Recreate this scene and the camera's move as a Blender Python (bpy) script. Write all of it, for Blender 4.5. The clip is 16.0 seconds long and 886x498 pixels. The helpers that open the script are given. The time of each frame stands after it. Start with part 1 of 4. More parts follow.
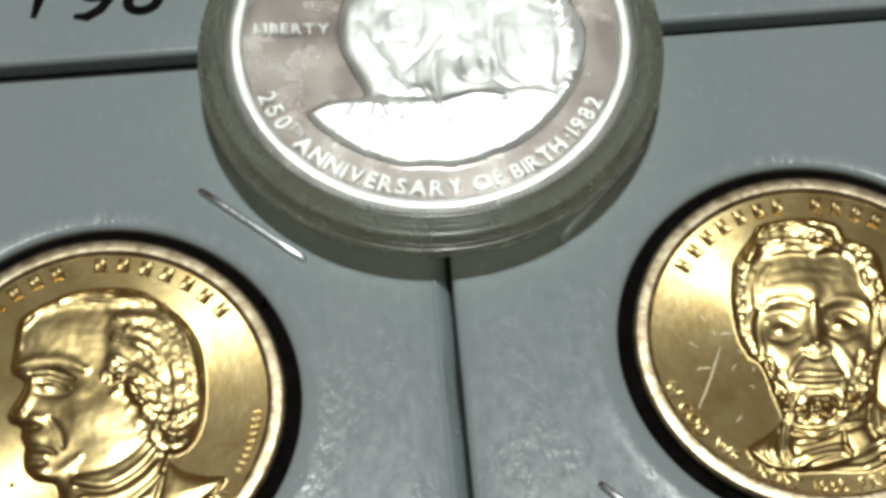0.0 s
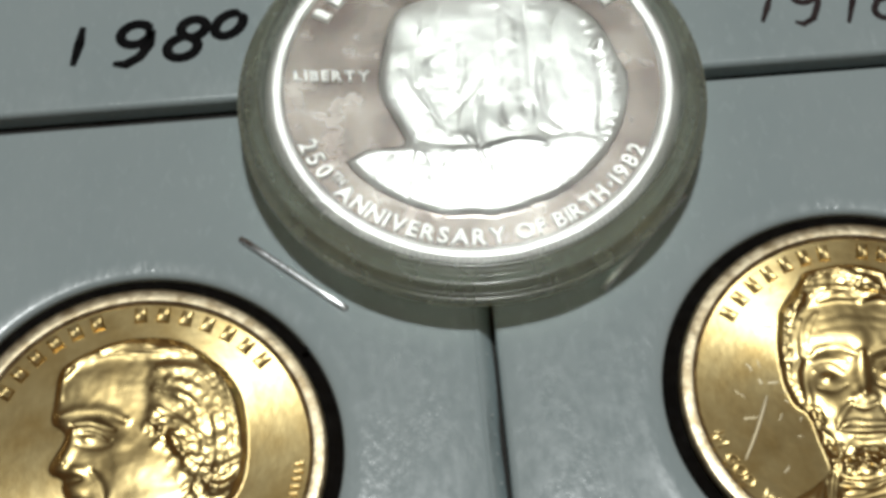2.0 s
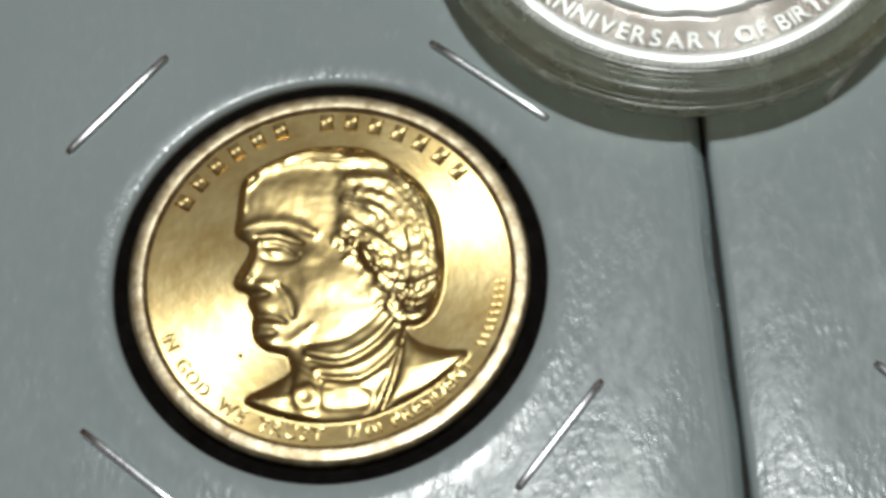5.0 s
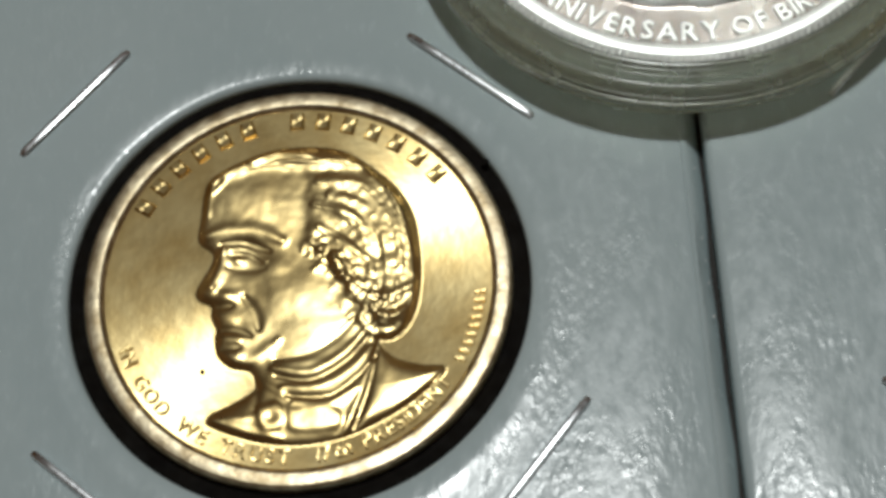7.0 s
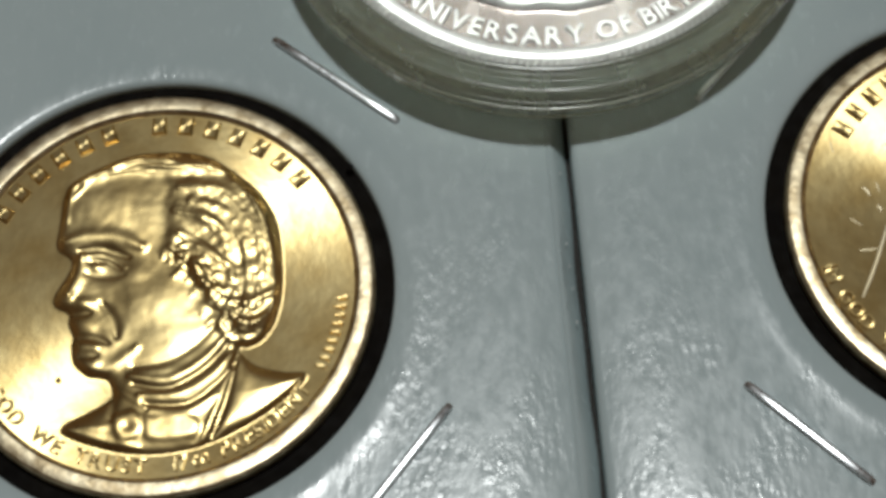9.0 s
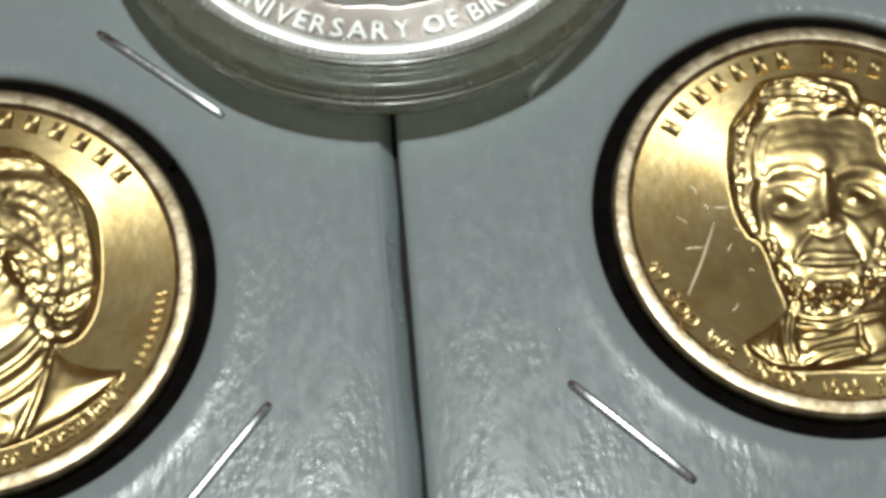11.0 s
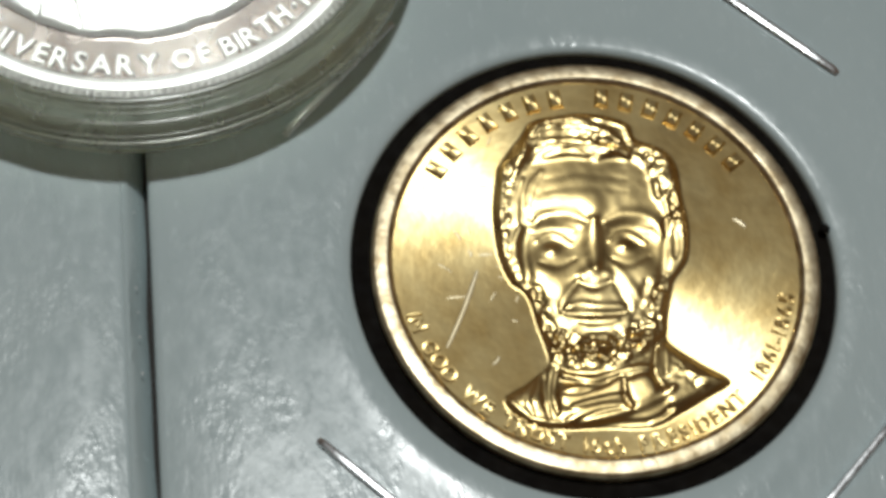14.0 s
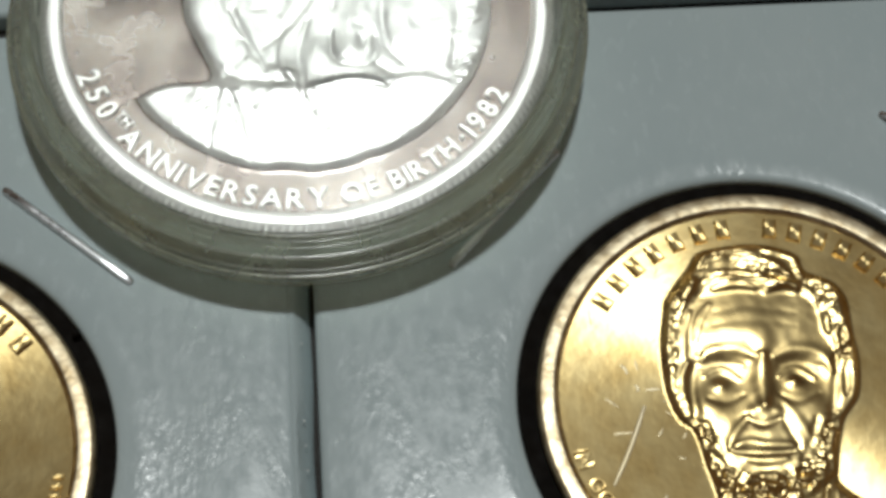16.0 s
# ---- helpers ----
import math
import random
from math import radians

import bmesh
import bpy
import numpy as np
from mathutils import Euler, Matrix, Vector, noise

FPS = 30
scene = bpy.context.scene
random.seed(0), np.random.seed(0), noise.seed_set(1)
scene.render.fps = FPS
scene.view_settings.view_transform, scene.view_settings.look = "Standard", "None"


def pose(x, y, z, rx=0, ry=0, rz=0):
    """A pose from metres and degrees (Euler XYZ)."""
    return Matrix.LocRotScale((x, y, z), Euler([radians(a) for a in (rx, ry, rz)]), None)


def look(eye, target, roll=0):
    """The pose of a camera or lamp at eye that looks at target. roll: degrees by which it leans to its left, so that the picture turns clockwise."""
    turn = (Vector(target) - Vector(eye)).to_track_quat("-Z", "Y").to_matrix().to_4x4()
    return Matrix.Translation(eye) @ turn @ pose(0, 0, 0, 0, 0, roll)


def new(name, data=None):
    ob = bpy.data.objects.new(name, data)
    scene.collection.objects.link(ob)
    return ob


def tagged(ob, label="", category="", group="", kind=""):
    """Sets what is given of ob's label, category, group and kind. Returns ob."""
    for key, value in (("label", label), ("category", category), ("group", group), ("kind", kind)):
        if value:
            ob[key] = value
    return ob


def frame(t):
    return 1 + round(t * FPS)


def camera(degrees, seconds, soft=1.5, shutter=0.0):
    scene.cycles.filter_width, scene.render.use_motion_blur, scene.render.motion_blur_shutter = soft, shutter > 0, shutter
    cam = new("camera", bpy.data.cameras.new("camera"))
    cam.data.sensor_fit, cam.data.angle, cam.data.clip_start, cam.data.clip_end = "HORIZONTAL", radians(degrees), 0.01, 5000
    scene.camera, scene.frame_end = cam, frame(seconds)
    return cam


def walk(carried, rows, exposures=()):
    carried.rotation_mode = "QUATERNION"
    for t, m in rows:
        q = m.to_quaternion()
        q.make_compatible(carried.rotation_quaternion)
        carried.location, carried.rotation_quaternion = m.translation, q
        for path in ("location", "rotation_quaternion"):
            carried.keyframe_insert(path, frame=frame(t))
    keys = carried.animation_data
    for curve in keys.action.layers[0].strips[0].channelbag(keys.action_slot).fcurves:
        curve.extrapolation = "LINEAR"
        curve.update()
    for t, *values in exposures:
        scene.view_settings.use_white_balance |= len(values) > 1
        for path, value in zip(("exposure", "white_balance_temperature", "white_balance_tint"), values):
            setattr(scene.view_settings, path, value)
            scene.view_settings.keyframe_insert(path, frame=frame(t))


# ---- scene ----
# Lengths below are in centimetres, turned into metres by CM.
CM = 0.01
cam = camera(27.4, 16.0, soft=3.8)
PATH = [
    (0, (-0.00556, -0.08104, 0.11828), (-0.00147, -0.03386, 0.03020), 0.04),
    (0.5, (-0.00539, -0.08107, 0.11912), (-0.00202, -0.03267, 0.03168), -0.80),
    (1, (-0.00536, -0.08003, 0.11874), (-0.00254, -0.03120, 0.03152), -1.45),
    (1.5, (-0.00605, -0.07969, 0.11835), (-0.00302, -0.03081, 0.03116), -1.40),
    (2, (-0.00647, -0.07908, 0.11808), (-0.00378, -0.03046, 0.03074), -1.74),
    (2.5, (-0.00696, -0.07927, 0.11772), (-0.00506, -0.03147, 0.02991), -2.43),
    (3, (-0.00898, -0.07960, 0.11695), (-0.00836, -0.03339, 0.02827), -3.86),
    (3.5, (-0.00995, -0.07986, 0.11603), (-0.00926, -0.03388, 0.02723), -3.72),
    (4, (-0.01095, -0.08034, 0.11417), (-0.01038, -0.03533, 0.02488), -3.87),
    (4.5, (-0.01300, -0.07946, 0.11174), (-0.01320, -0.03658, 0.02140), -4.47),
    (5, (-0.01546, -0.07715, 0.10894), (-0.01744, -0.03532, 0.01813), -6.27),
    (7.5, (-0.01071, -0.07275, 0.10172), (-0.01438, -0.03153, 0.01069), -8.69),
    (8, (-0.00916, -0.07303, 0.10157), (-0.01153, -0.03139, 0.01068), -7.35),
    (10.5, (-0.00680, -0.07383, 0.09855), (-0.00297, -0.03147, 0.00804), 0.97),
    (11, (-0.00372, -0.07439, 0.09835), (0.00204, -0.03168, 0.00811), 3.06),
    (11.5, (-0.00081, -0.07397, 0.09768), (0.00664, -0.03190, 0.00727), 5.24),
    (12, (0.00131, -0.07297, 0.09681), (0.01121, -0.03172, 0.00626), 8.47),
    (12.5, (0.00223, -0.07177, 0.09599), (0.01318, -0.03110, 0.00529), 9.98),
    (13, (0.00280, -0.07127, 0.09546), (0.01418, -0.03078, 0.00473), 10.60),
    (13.5, (0.00362, -0.07025, 0.09552), (0.01499, -0.02979, 0.00478), 10.67),
    (14, (0.00429, -0.06970, 0.09535), (0.01655, -0.02819, 0.00520), 11.37),
    (14.5, (0.00338, -0.06926, 0.09487), (0.01589, -0.02671, 0.00524), 11.44),
    (15, (0.00132, -0.06798, 0.09460), (0.01257, -0.02488, 0.00507), 10.38),
    (15.5, (-0.00062, -0.06705, 0.09497), (0.00924, -0.02303, 0.00573), 8.79),
    (16, (0.00195, -0.06470, 0.09716), (0.00775, -0.02040, 0.00770), 3.74),
]
walk(cam, [(t, look(eye, target, roll)) for t, eye, target, roll in PATH], exposures=[(0.0, 0.0), (3.0, 0.0), (4.5, -0.02), (11.5, -0.03), (12.5, 0.0), (13.5, 0.08), (14.5, 0.22), (15.5, 0.20), (16.0, 0.03)])

# ---- light: one ceiling lamp almost straight above, and the unseen room that bounces it ----
world = bpy.data.worlds.new("world")
world.use_nodes = True
world.node_tree.nodes["Background"].inputs[0].default_value = (0.9, 0.85, 0.78, 1)
world.node_tree.nodes["Background"].inputs[1].default_value = 0.02
scene.world = world
LAMP = (0.04, 0.235, 1.45)
lamp_data = bpy.data.lights.new("ceiling_lamp_light", "AREA")
lamp_data.shape, lamp_data.size, lamp_data.energy, lamp_data.color = "DISK", 0.13, 8.5, (0.955, 0.99, 0.975)
lamp_ob = new("ceiling_lamp_light", lamp_data)
lamp_ob.matrix_world = look(LAMP, (0.0, -0.02, 0.0))


# ---- materials ----
def shader(name):
    m = bpy.data.materials.new(name)
    m.use_nodes = True
    nt = m.node_tree
    return m, nt, nt.nodes["Principled BSDF"]


def node(nt, kind, **values):
    n = nt.nodes.new(kind)
    for k, v in values.items():
        n.inputs[k.replace("_", " ")].default_value = v
    return n


def noise_at(nt, scale, stretch=(1, 1, 1), detail=4.0, rough=0.55, turn=0.0):
    co = nt.nodes.new("ShaderNodeTexCoord")
    mp = nt.nodes.new("ShaderNodeMapping")
    mp.inputs["Scale"].default_value = stretch
    mp.inputs["Rotation"].default_value = (0, 0, turn)
    nt.links.new(co.outputs["Object"], mp.inputs["Vector"])
    n = node(nt, "ShaderNodeTexNoise", Scale=scale, Detail=detail, Roughness=rough)
    nt.links.new(mp.outputs["Vector"], n.inputs["Vector"])
    return n.outputs["Fac"]


def ramp(nt, fac, a, b, lo=0.3, hi=0.7):
    r = nt.nodes.new("ShaderNodeValToRGB")
    r.color_ramp.elements[0].position, r.color_ramp.elements[1].position = lo, hi
    r.color_ramp.elements[0].color, r.color_ramp.elements[1].color = (*a, 1), (*b, 1)
    nt.links.new(fac, r.inputs["Fac"])
    return r.outputs["Color"]


def span(nt, fac, lo, hi, a=0.3, b=0.7):
    r = nt.nodes.new("ShaderNodeMapRange")
    for i, v in enumerate((a, b, lo, hi)):
        r.inputs[i + 1].default_value = v
    nt.links.new(fac, r.inputs["Value"])
    return r.outputs["Result"]


def bump(nt, bsdf, *layers):
    last = None
    for fac, strength, depth in layers:
        b = node(nt, "ShaderNodeBump", Strength=strength, Distance=depth)
        nt.links.new(fac, b.inputs["Height"])
        if last:
            nt.links.new(last, b.inputs["Normal"])
        last = b.outputs["Normal"]
    nt.links.new(last, bsdf.inputs["Normal"])


def card_stock():
    m, nt, b = shader("glossy_card_stock")
    blotch = noise_at(nt, 90, (1, 0.6, 1))
    nt.links.new(ramp(nt, blotch, (0.495, 0.595, 0.61), (0.545, 0.64, 0.65)), b.inputs["Base Color"])
    nt.links.new(span(nt, noise_at(nt, 1300, (1, 0.5, 1)), 0.15, 0.31), b.inputs["Roughness"])
    b.inputs["Specular IOR Level"].default_value = 0.5
    bump(nt, b, (noise_at(nt, 2100, (1, 0.5, 1), 3, 0.5), 0.50, 0.000068), (noise_at(nt, 750, (1, 0.5, 1), 3), 0.22, 0.00010), (noise_at(nt, 130, (1, 0.7, 1), 2), 0.16, 0.0005))
    first = [n for n in nt.nodes if n.bl_idname == "ShaderNodeBump"][0]
    nt.links.new(span(nt, noise_at(nt, 170, (1, 0.7, 1), 3), 0.10, 1.0, 0.46, 0.64), first.inputs["Strength"])
    return m


def struck_metal(name, dark, light, rough, aniso, scale=160, worn=0.12):
    m, nt, b = shader(name)
    b.inputs["Metallic"].default_value = 1
    nt.links.new(ramp(nt, noise_at(nt, scale), dark, light, 0.35, 0.65), b.inputs["Base Color"])
    nt.links.new(span(nt, noise_at(nt, 420), rough * 0.85, rough * 1.2), b.inputs["Roughness"])
    if aniso:
        # two lobes: fine flow lines that run out from the middle, and a duller one between them
        flow = nt.nodes.new("ShaderNodeBsdfPrincipled")
        flow.inputs["Metallic"].default_value = 1
        flow.inputs["Roughness"].default_value = rough * 0.83
        flow.inputs["Anisotropic"].default_value = aniso
        nt.links.new(b.inputs["Base Color"].links[0].from_socket, flow.inputs["Base Color"])
        tan = nt.nodes.new("ShaderNodeTangent")
        tan.direction_type, tan.axis = "RADIAL", "Z"
        nt.links.new(tan.outputs[0], flow.inputs["Tangent"])
        mix = nt.nodes.new("ShaderNodeMixShader")
        mix.inputs[0].default_value = 0.85
        nt.links.new(b.outputs[0], mix.inputs[1])
        nt.links.new(flow.outputs[0], mix.inputs[2])
        nt.links.new(mix.outputs[0], nt.nodes["Material Output"].inputs["Surface"])
    bump(nt, b, (noise_at(nt, 1500, detail=3), worn, 0.00006))
    if aniso:
        nt.links.new(b.inputs["Normal"].links[0].from_socket, flow.inputs["Normal"])
    return m


def plain(name, a, b_, rough, metal=0.0, scale=300, relief=0.0001):
    m, nt, b = shader(name)
    if rough > 0.8:
        b.inputs["Specular IOR Level"].default_value = 0.12
    b.inputs["Metallic"].default_value = metal
    nt.links.new(ramp(nt, noise_at(nt, scale), a, b_), b.inputs["Base Color"])
    nt.links.new(span(nt, noise_at(nt, scale * 2.3), rough * 0.8, min(1, rough * 1.25)), b.inputs["Roughness"])
    bump(nt, b, (noise_at(nt, scale * 4), 0.3, relief))
    return m


def clear_plastic(name, tint, rough):
    m, nt, b = shader(name)
    b.inputs["Base Color"].default_value = (*tint, 1)
    b.inputs["Transmission Weight"].default_value = 1
    b.inputs["IOR"].default_value = 1.49
    if rough:
        nt.links.new(span(nt, noise_at(nt, 500), rough * 0.6, rough * 1.5), b.inputs["Roughness"])
    else:
        b.inputs["Roughness"].default_value = 0.0
    return m


CARD = card_stock()
GOLD = struck_metal("manganese_brass", (0.77, 0.555, 0.225), (0.97, 0.77, 0.37), 0.36, 0.90, 330)
GOLD_RELIEF = struck_metal("satin_brass_relief", (0.80, 0.59, 0.25), (0.96, 0.755, 0.36), 0.30, 0.0)
GOLD_RIM = struck_metal("worn_brass_rim", (0.50, 0.39, 0.23), (0.93, 0.81, 0.56), 0.38, 0.0, 900, 0.5)
SILVER = struck_metal("proof_silver_field", (0.36, 0.295, 0.26), (0.80, 0.74, 0.67), 0.25, 0.0, 190)
FROST = struck_metal("frosted_silver", (0.74, 0.75, 0.71), (0.84, 0.84, 0.81), 0.46, 0.0)
BRIGHT = struck_metal("raw_brass_scratch", (0.93, 0.80, 0.52), (0.96, 0.86, 0.62), 0.45, 0.0)
STEEL = plain("staple_wire", (0.76, 0.78, 0.80), (0.90, 0.92, 0.93), 0.30, 1.0, 900, 0.00001)
BLACK = plain("matt_black", (0.005, 0.004, 0.0035), (0.010, 0.008, 0.006), 0.85, 0.0, 500, 0.00002)
SHEET = plain("dark_surface", (0.025, 0.023, 0.021), (0.05, 0.046, 0.042), 0.8, 0.0, 120)
INK = plain("marker_ink", (0.006, 0.006, 0.007), (0.016, 0.015, 0.016), 0.95, 0.0, 700)
INK_FADED = plain("faded_marker_ink", (0.035, 0.024, 0.026), (0.08, 0.06, 0.06), 0.95, 0.0, 700)
SPECK = plain("speck_of_dirt", (0.03, 0.02, 0.012), (0.06, 0.04, 0.02), 0.7, 0.0, 900)
DUST = plain("dust", (0.7, 0.7, 0.68), (0.85, 0.85, 0.84), 0.4, 0.0, 900)
LENS = clear_plastic("clear_capsule_lid", (0.97, 0.98, 0.97), 0.0)
# the lid's rubbed skin scatters the lamp a little
LENS.node_tree.nodes["Principled BSDF"].inputs["Coat Weight"].default_value = 1.0
LENS.node_tree.nodes["Principled BSDF"].inputs["Coat Roughness"].default_value = 0.20
RING = clear_plastic("clear_capsule_ring", (0.77, 0.80, 0.66), 0.22)
RING.node_tree.nodes["Principled BSDF"].inputs["Transmission Weight"].default_value = 0.80
SATIN = struck_metal("satin_silver_relief", (0.80, 0.82, 0.78), (0.91, 0.92, 0.89), 0.39, 0.0)
# browns of the unseen walls and ceiling, set to warm the fill light
WALL = plain("warm_bounce_wall", (0.36, 0.215, 0.12), (0.41, 0.245, 0.14), 0.9, 0.0, 3, 0.0004)
CEIL = plain("warm_bounce_ceiling", (0.48, 0.335, 0.22), (0.53, 0.37, 0.245), 0.9, 0.0, 3, 0.0004)


# ---- mesh helpers ----
def mesh_of(name, verts, faces, material, smooth=True, crease=True):
    me = bpy.data.meshes.new(name)
    me.from_pydata((np.asarray(verts, float) * CM).tolist(), [], faces)
    me.materials.append(material)
    if smooth:
        me.shade_smooth()
        if crease:
            me.set_sharp_from_angle(angle=radians(38))
    me.update()
    return me


def part(name, me, parent, label="", at=(0, 0, 0)):
    ob = new(name, me)
    ob.parent = parent
    ob.location = [v * CM for v in at]
    return tagged(ob, label)


def thing(name, at, label, category, group="", kind="", turn=0.0):
    ob = new(name)
    ob.empty_display_size = 0.005
    ob.location = [v * CM for v in at]
    ob.rotation_euler = (0, 0, radians(turn))
    return tagged(ob, label, category, group, kind)


def slab(lo, hi):
    x0, y0, z0 = lo
    x1, y1, z1 = hi
    v = [(x, y, z) for z in (z0, z1) for y in (y0, y1) for x in (x0, x1)]
    f = [(0, 2, 3, 1), (4, 5, 7, 6), (0, 1, 5, 4), (1, 3, 7, 5), (3, 2, 6, 7), (2, 0, 4, 6)]
    return v, f


def lathe(profile, steps=180, closed=False):
    """A profile of (radius, height), turned about the upright axis."""
    v, f = [], []
    n = len(profile)
    for i in range(steps):
        a = 2 * math.pi * i / steps
        v += [(r * math.cos(a), r * math.sin(a), z) for r, z in profile]
    for i in range(steps):
        j = (i + 1) % steps
        for k in range(n if closed else n - 1):
            m = (k + 1) % n
            f.append((i * n + k, j * n + k, j * n + m, i * n + m))
    return v, f


def sweep(points, radius, flat=1.0, sides=8):
    """A rounded wire along points; flat squeezes it in height."""
    v, f = [], []
    p = [Vector(q) for q in points]
    for i, q in enumerate(p):
        d = (p[min(i + 1, len(p) - 1)] - p[max(i - 1, 0)]).normalized()
        side = d.cross(Vector((0, 0, 1)))
        side = side.normalized() if side.length > 1e-3 else Vector((1, 0, 0))
        up = side.cross(d)
        r = radius * (0.55 if i in (0, len(p) - 1) else 1)
        for s in range(sides):
            a = 2 * math.pi * s / sides
            v.append(q + side * (r * math.cos(a)) + up * (r * flat * math.sin(a)))
    for i in range(len(p) - 1):
        for s in range(sides):
            t = (s + 1) % sides
            f.append((i * sides + s, i * sides + t, (i + 1) * sides + t, (i + 1) * sides + s))
    f.append(tuple(range(sides))[::-1])
    f.append(tuple((len(p) - 1) * sides + s for s in range(sides)))
    return v, f


def joined(pieces):
    v, f = [], []
    for a, b in pieces:
        f += [tuple(i + len(v) for i in face) for face in b]
        v += [tuple(q) for q in a]
    return v, f


def glyph(char, size, depth):
    """One letter of the built-in font as verts and faces, with its left edge at 0."""
    cu = bpy.data.curves.new("glyph", "FONT")
    cu.body, cu.size, cu.extrude, cu.resolution_u = char, size, depth, 3
    cu.bevel_depth, cu.bevel_resolution, cu.offset = size * 0.02, 0, size * 0.004
    ob = new("glyph", cu)
    dg = bpy.context.evaluated_depsgraph_get()
    ev = ob.evaluated_get(dg)
    me = ev.to_mesh()
    v = [tuple(q.co) for q in me.vertices]
    f = [tuple(p.vertices) for p in me.polygons]
    ev.to_mesh_clear()
    bpy.data.objects.remove(ob)
    bpy.data.curves.remove(cu)
    x0 = min((q[0] for q in v), default=0)
    wide = max((q[0] for q in v), default=0) - x0
    return [(q[0] - x0, q[1], q[2]) for q in v], f, wide


def bend(v, start, angle, radius, inward):
    """Lays a flat letter on a circle; inward: its foot points to the rim."""
    out = []
    for x, y, z in v:
        if inward:
            a, r = angle + (start + x) / radius, radius - y
        else:
            a, r = angle - (start + x) / radius, radius + y
        out.append((r * math.cos(a), r * math.sin(a), z))
    return out


def arc_text(text, radius, a0, a1, size, z, depth=0.012, foot_out=True):
    """Letters along a circle from angle a0 to a1, in degrees: one shape each."""
    glyphs = [glyph(c, size, depth) if c != " " else ([], [], size * 0.42) for c in text]
    total = abs(radians(a1 - a0)) * radius
    gap = (total - sum(g[2] for g in glyphs)) / max(1, len(glyphs) - 1)
    pieces, at = [], 0.0
    for v, f, w in glyphs:
        if v:
            pieces.append(([(x, y, q + z) for x, y, q in bend(v, at, radians(a0), radius, foot_out)], f))
        at += w + gap
    return pieces


def arc_bars(words, radius, a0, a1, height, z, depth=0.010):
    """Unlettered raised bars round a circle: words is the number of bars of each word."""
    total = sum(words) + 0.9 * (len(words) - 1)
    step = radians(a1 - a0) / total
    pieces, at = [], 0.0
    for n in words:
        for k in range(n):
            a = radians(a0) + (at + k + 0.5) * step
            w = abs(step) * radius * 0.34
            v, f = slab((-w, -height / 2, z - 0.02), (w, height / 2, z + depth))
            v = [(x * (0.5 if q > z else 1), y * (0.8 if q > z else 1), q) for x, y, q in v]
            c, s = math.cos(a - math.pi / 2), math.sin(a - math.pi / 2)
            px, py = radius * math.cos(a), radius * math.sin(a)
            pieces.append(([(px + c * x - s * y, py + s * x + c * y, q) for x, y, q in v], f))
        at += n + 0.9
    return pieces


def lettering(coin, pieces, material, name="letter"):
    for v, f in pieces:
        part(name, mesh_of(name, v, f, material, False), coin)


# ---- an unseen room added to bounce warm light, and the dark surface under the cards ----
def room():
    v, f = slab((-120, -120, -2), (120, 120, -0.17))
    tagged(new("ground", mesh_of("ground", v, f, SHEET, False)), "dark matt surface under the coin cards", "surface", kind="structure")
    for name, lo, hi in (("wall_north", (-120, 120, -2), (120, 126, 150)), ("wall_south", (-120, -126, -2), (120, -120, 150)),
                         ("wall_east", (120, -126, -2), (126, 126, 150)), ("wall_west", (-126, -126, -2), (-120, 126, 150))):
        v, f = slab(lo, hi)
        tagged(new(name, mesh_of(name, v, f, WALL, False)), "plain unseen wall added to bounce warm light", "wall", kind="structure")
    v, f = slab((-126, -126, 150), (126, 126, 156))
    tagged(new("ceiling", mesh_of("ceiling", v, f, CEIL, False)), "plain unseen ceiling added to bounce warm light", "ceiling", kind="structure")


room()


# ---- cardboard coin holders ----
HALF = 2.50
HOLE = 1.435


def card_mesh(hole_at=(0.0, 0.0), thick=0.165, half=HALF):
    """A square card with rounded edges and a round window with a soft raised lip."""
    ox, oy = hole_at
    lip = [(HOLE, -thick), (HOLE, -0.055), (HOLE + 0.004, -0.026), (HOLE + 0.014, -0.012), (HOLE + 0.03, -0.004), (HOLE + 0.06, 0.001), (HOLE + 0.10, 0.005), (HOLE + 0.13, 0.007), (HOLE + 0.16, 0.007), (HOLE + 0.20, 0.0035), (HOLE + 0.25, 0.0012), (HOLE + 0.36, 0.0)]
    steps = 240
    v, f = [], []
    rows = len(lip) + 6
    for i in range(steps):
        a = 2 * math.pi * i / steps
        c, s = math.cos(a), math.sin(a)
        for r, z in lip:
            v.append((ox + r * c, oy + r * s, z))
        q = 1 / max(abs(c), abs(s))
        for share, edge, z in ((0.5, 0.05, 0.0), (1, 0.05, 0.0), (1, 0.022, -0.006), (1, 0.006, -0.022), (1, 0.0, -0.05), (1, 0.0, -thick)):
            ex, ey = (half - edge) * q * c, (half - edge) * q * s
            r = lip[-1][0]
            v.append((ex * share + (ox + r * c) * (1 - share), ey * share + (oy + r * s) * (1 - share), z))
    for i in range(steps):
        j = (i + 1) % steps
        for k in range(rows - 1):
            f.append((i * rows + k, i * rows + k + 1, j * rows + k + 1, j * rows + k))
        f.append((i * rows + rows - 1, i * rows, j * rows, j * rows + rows - 1))
    return v, f


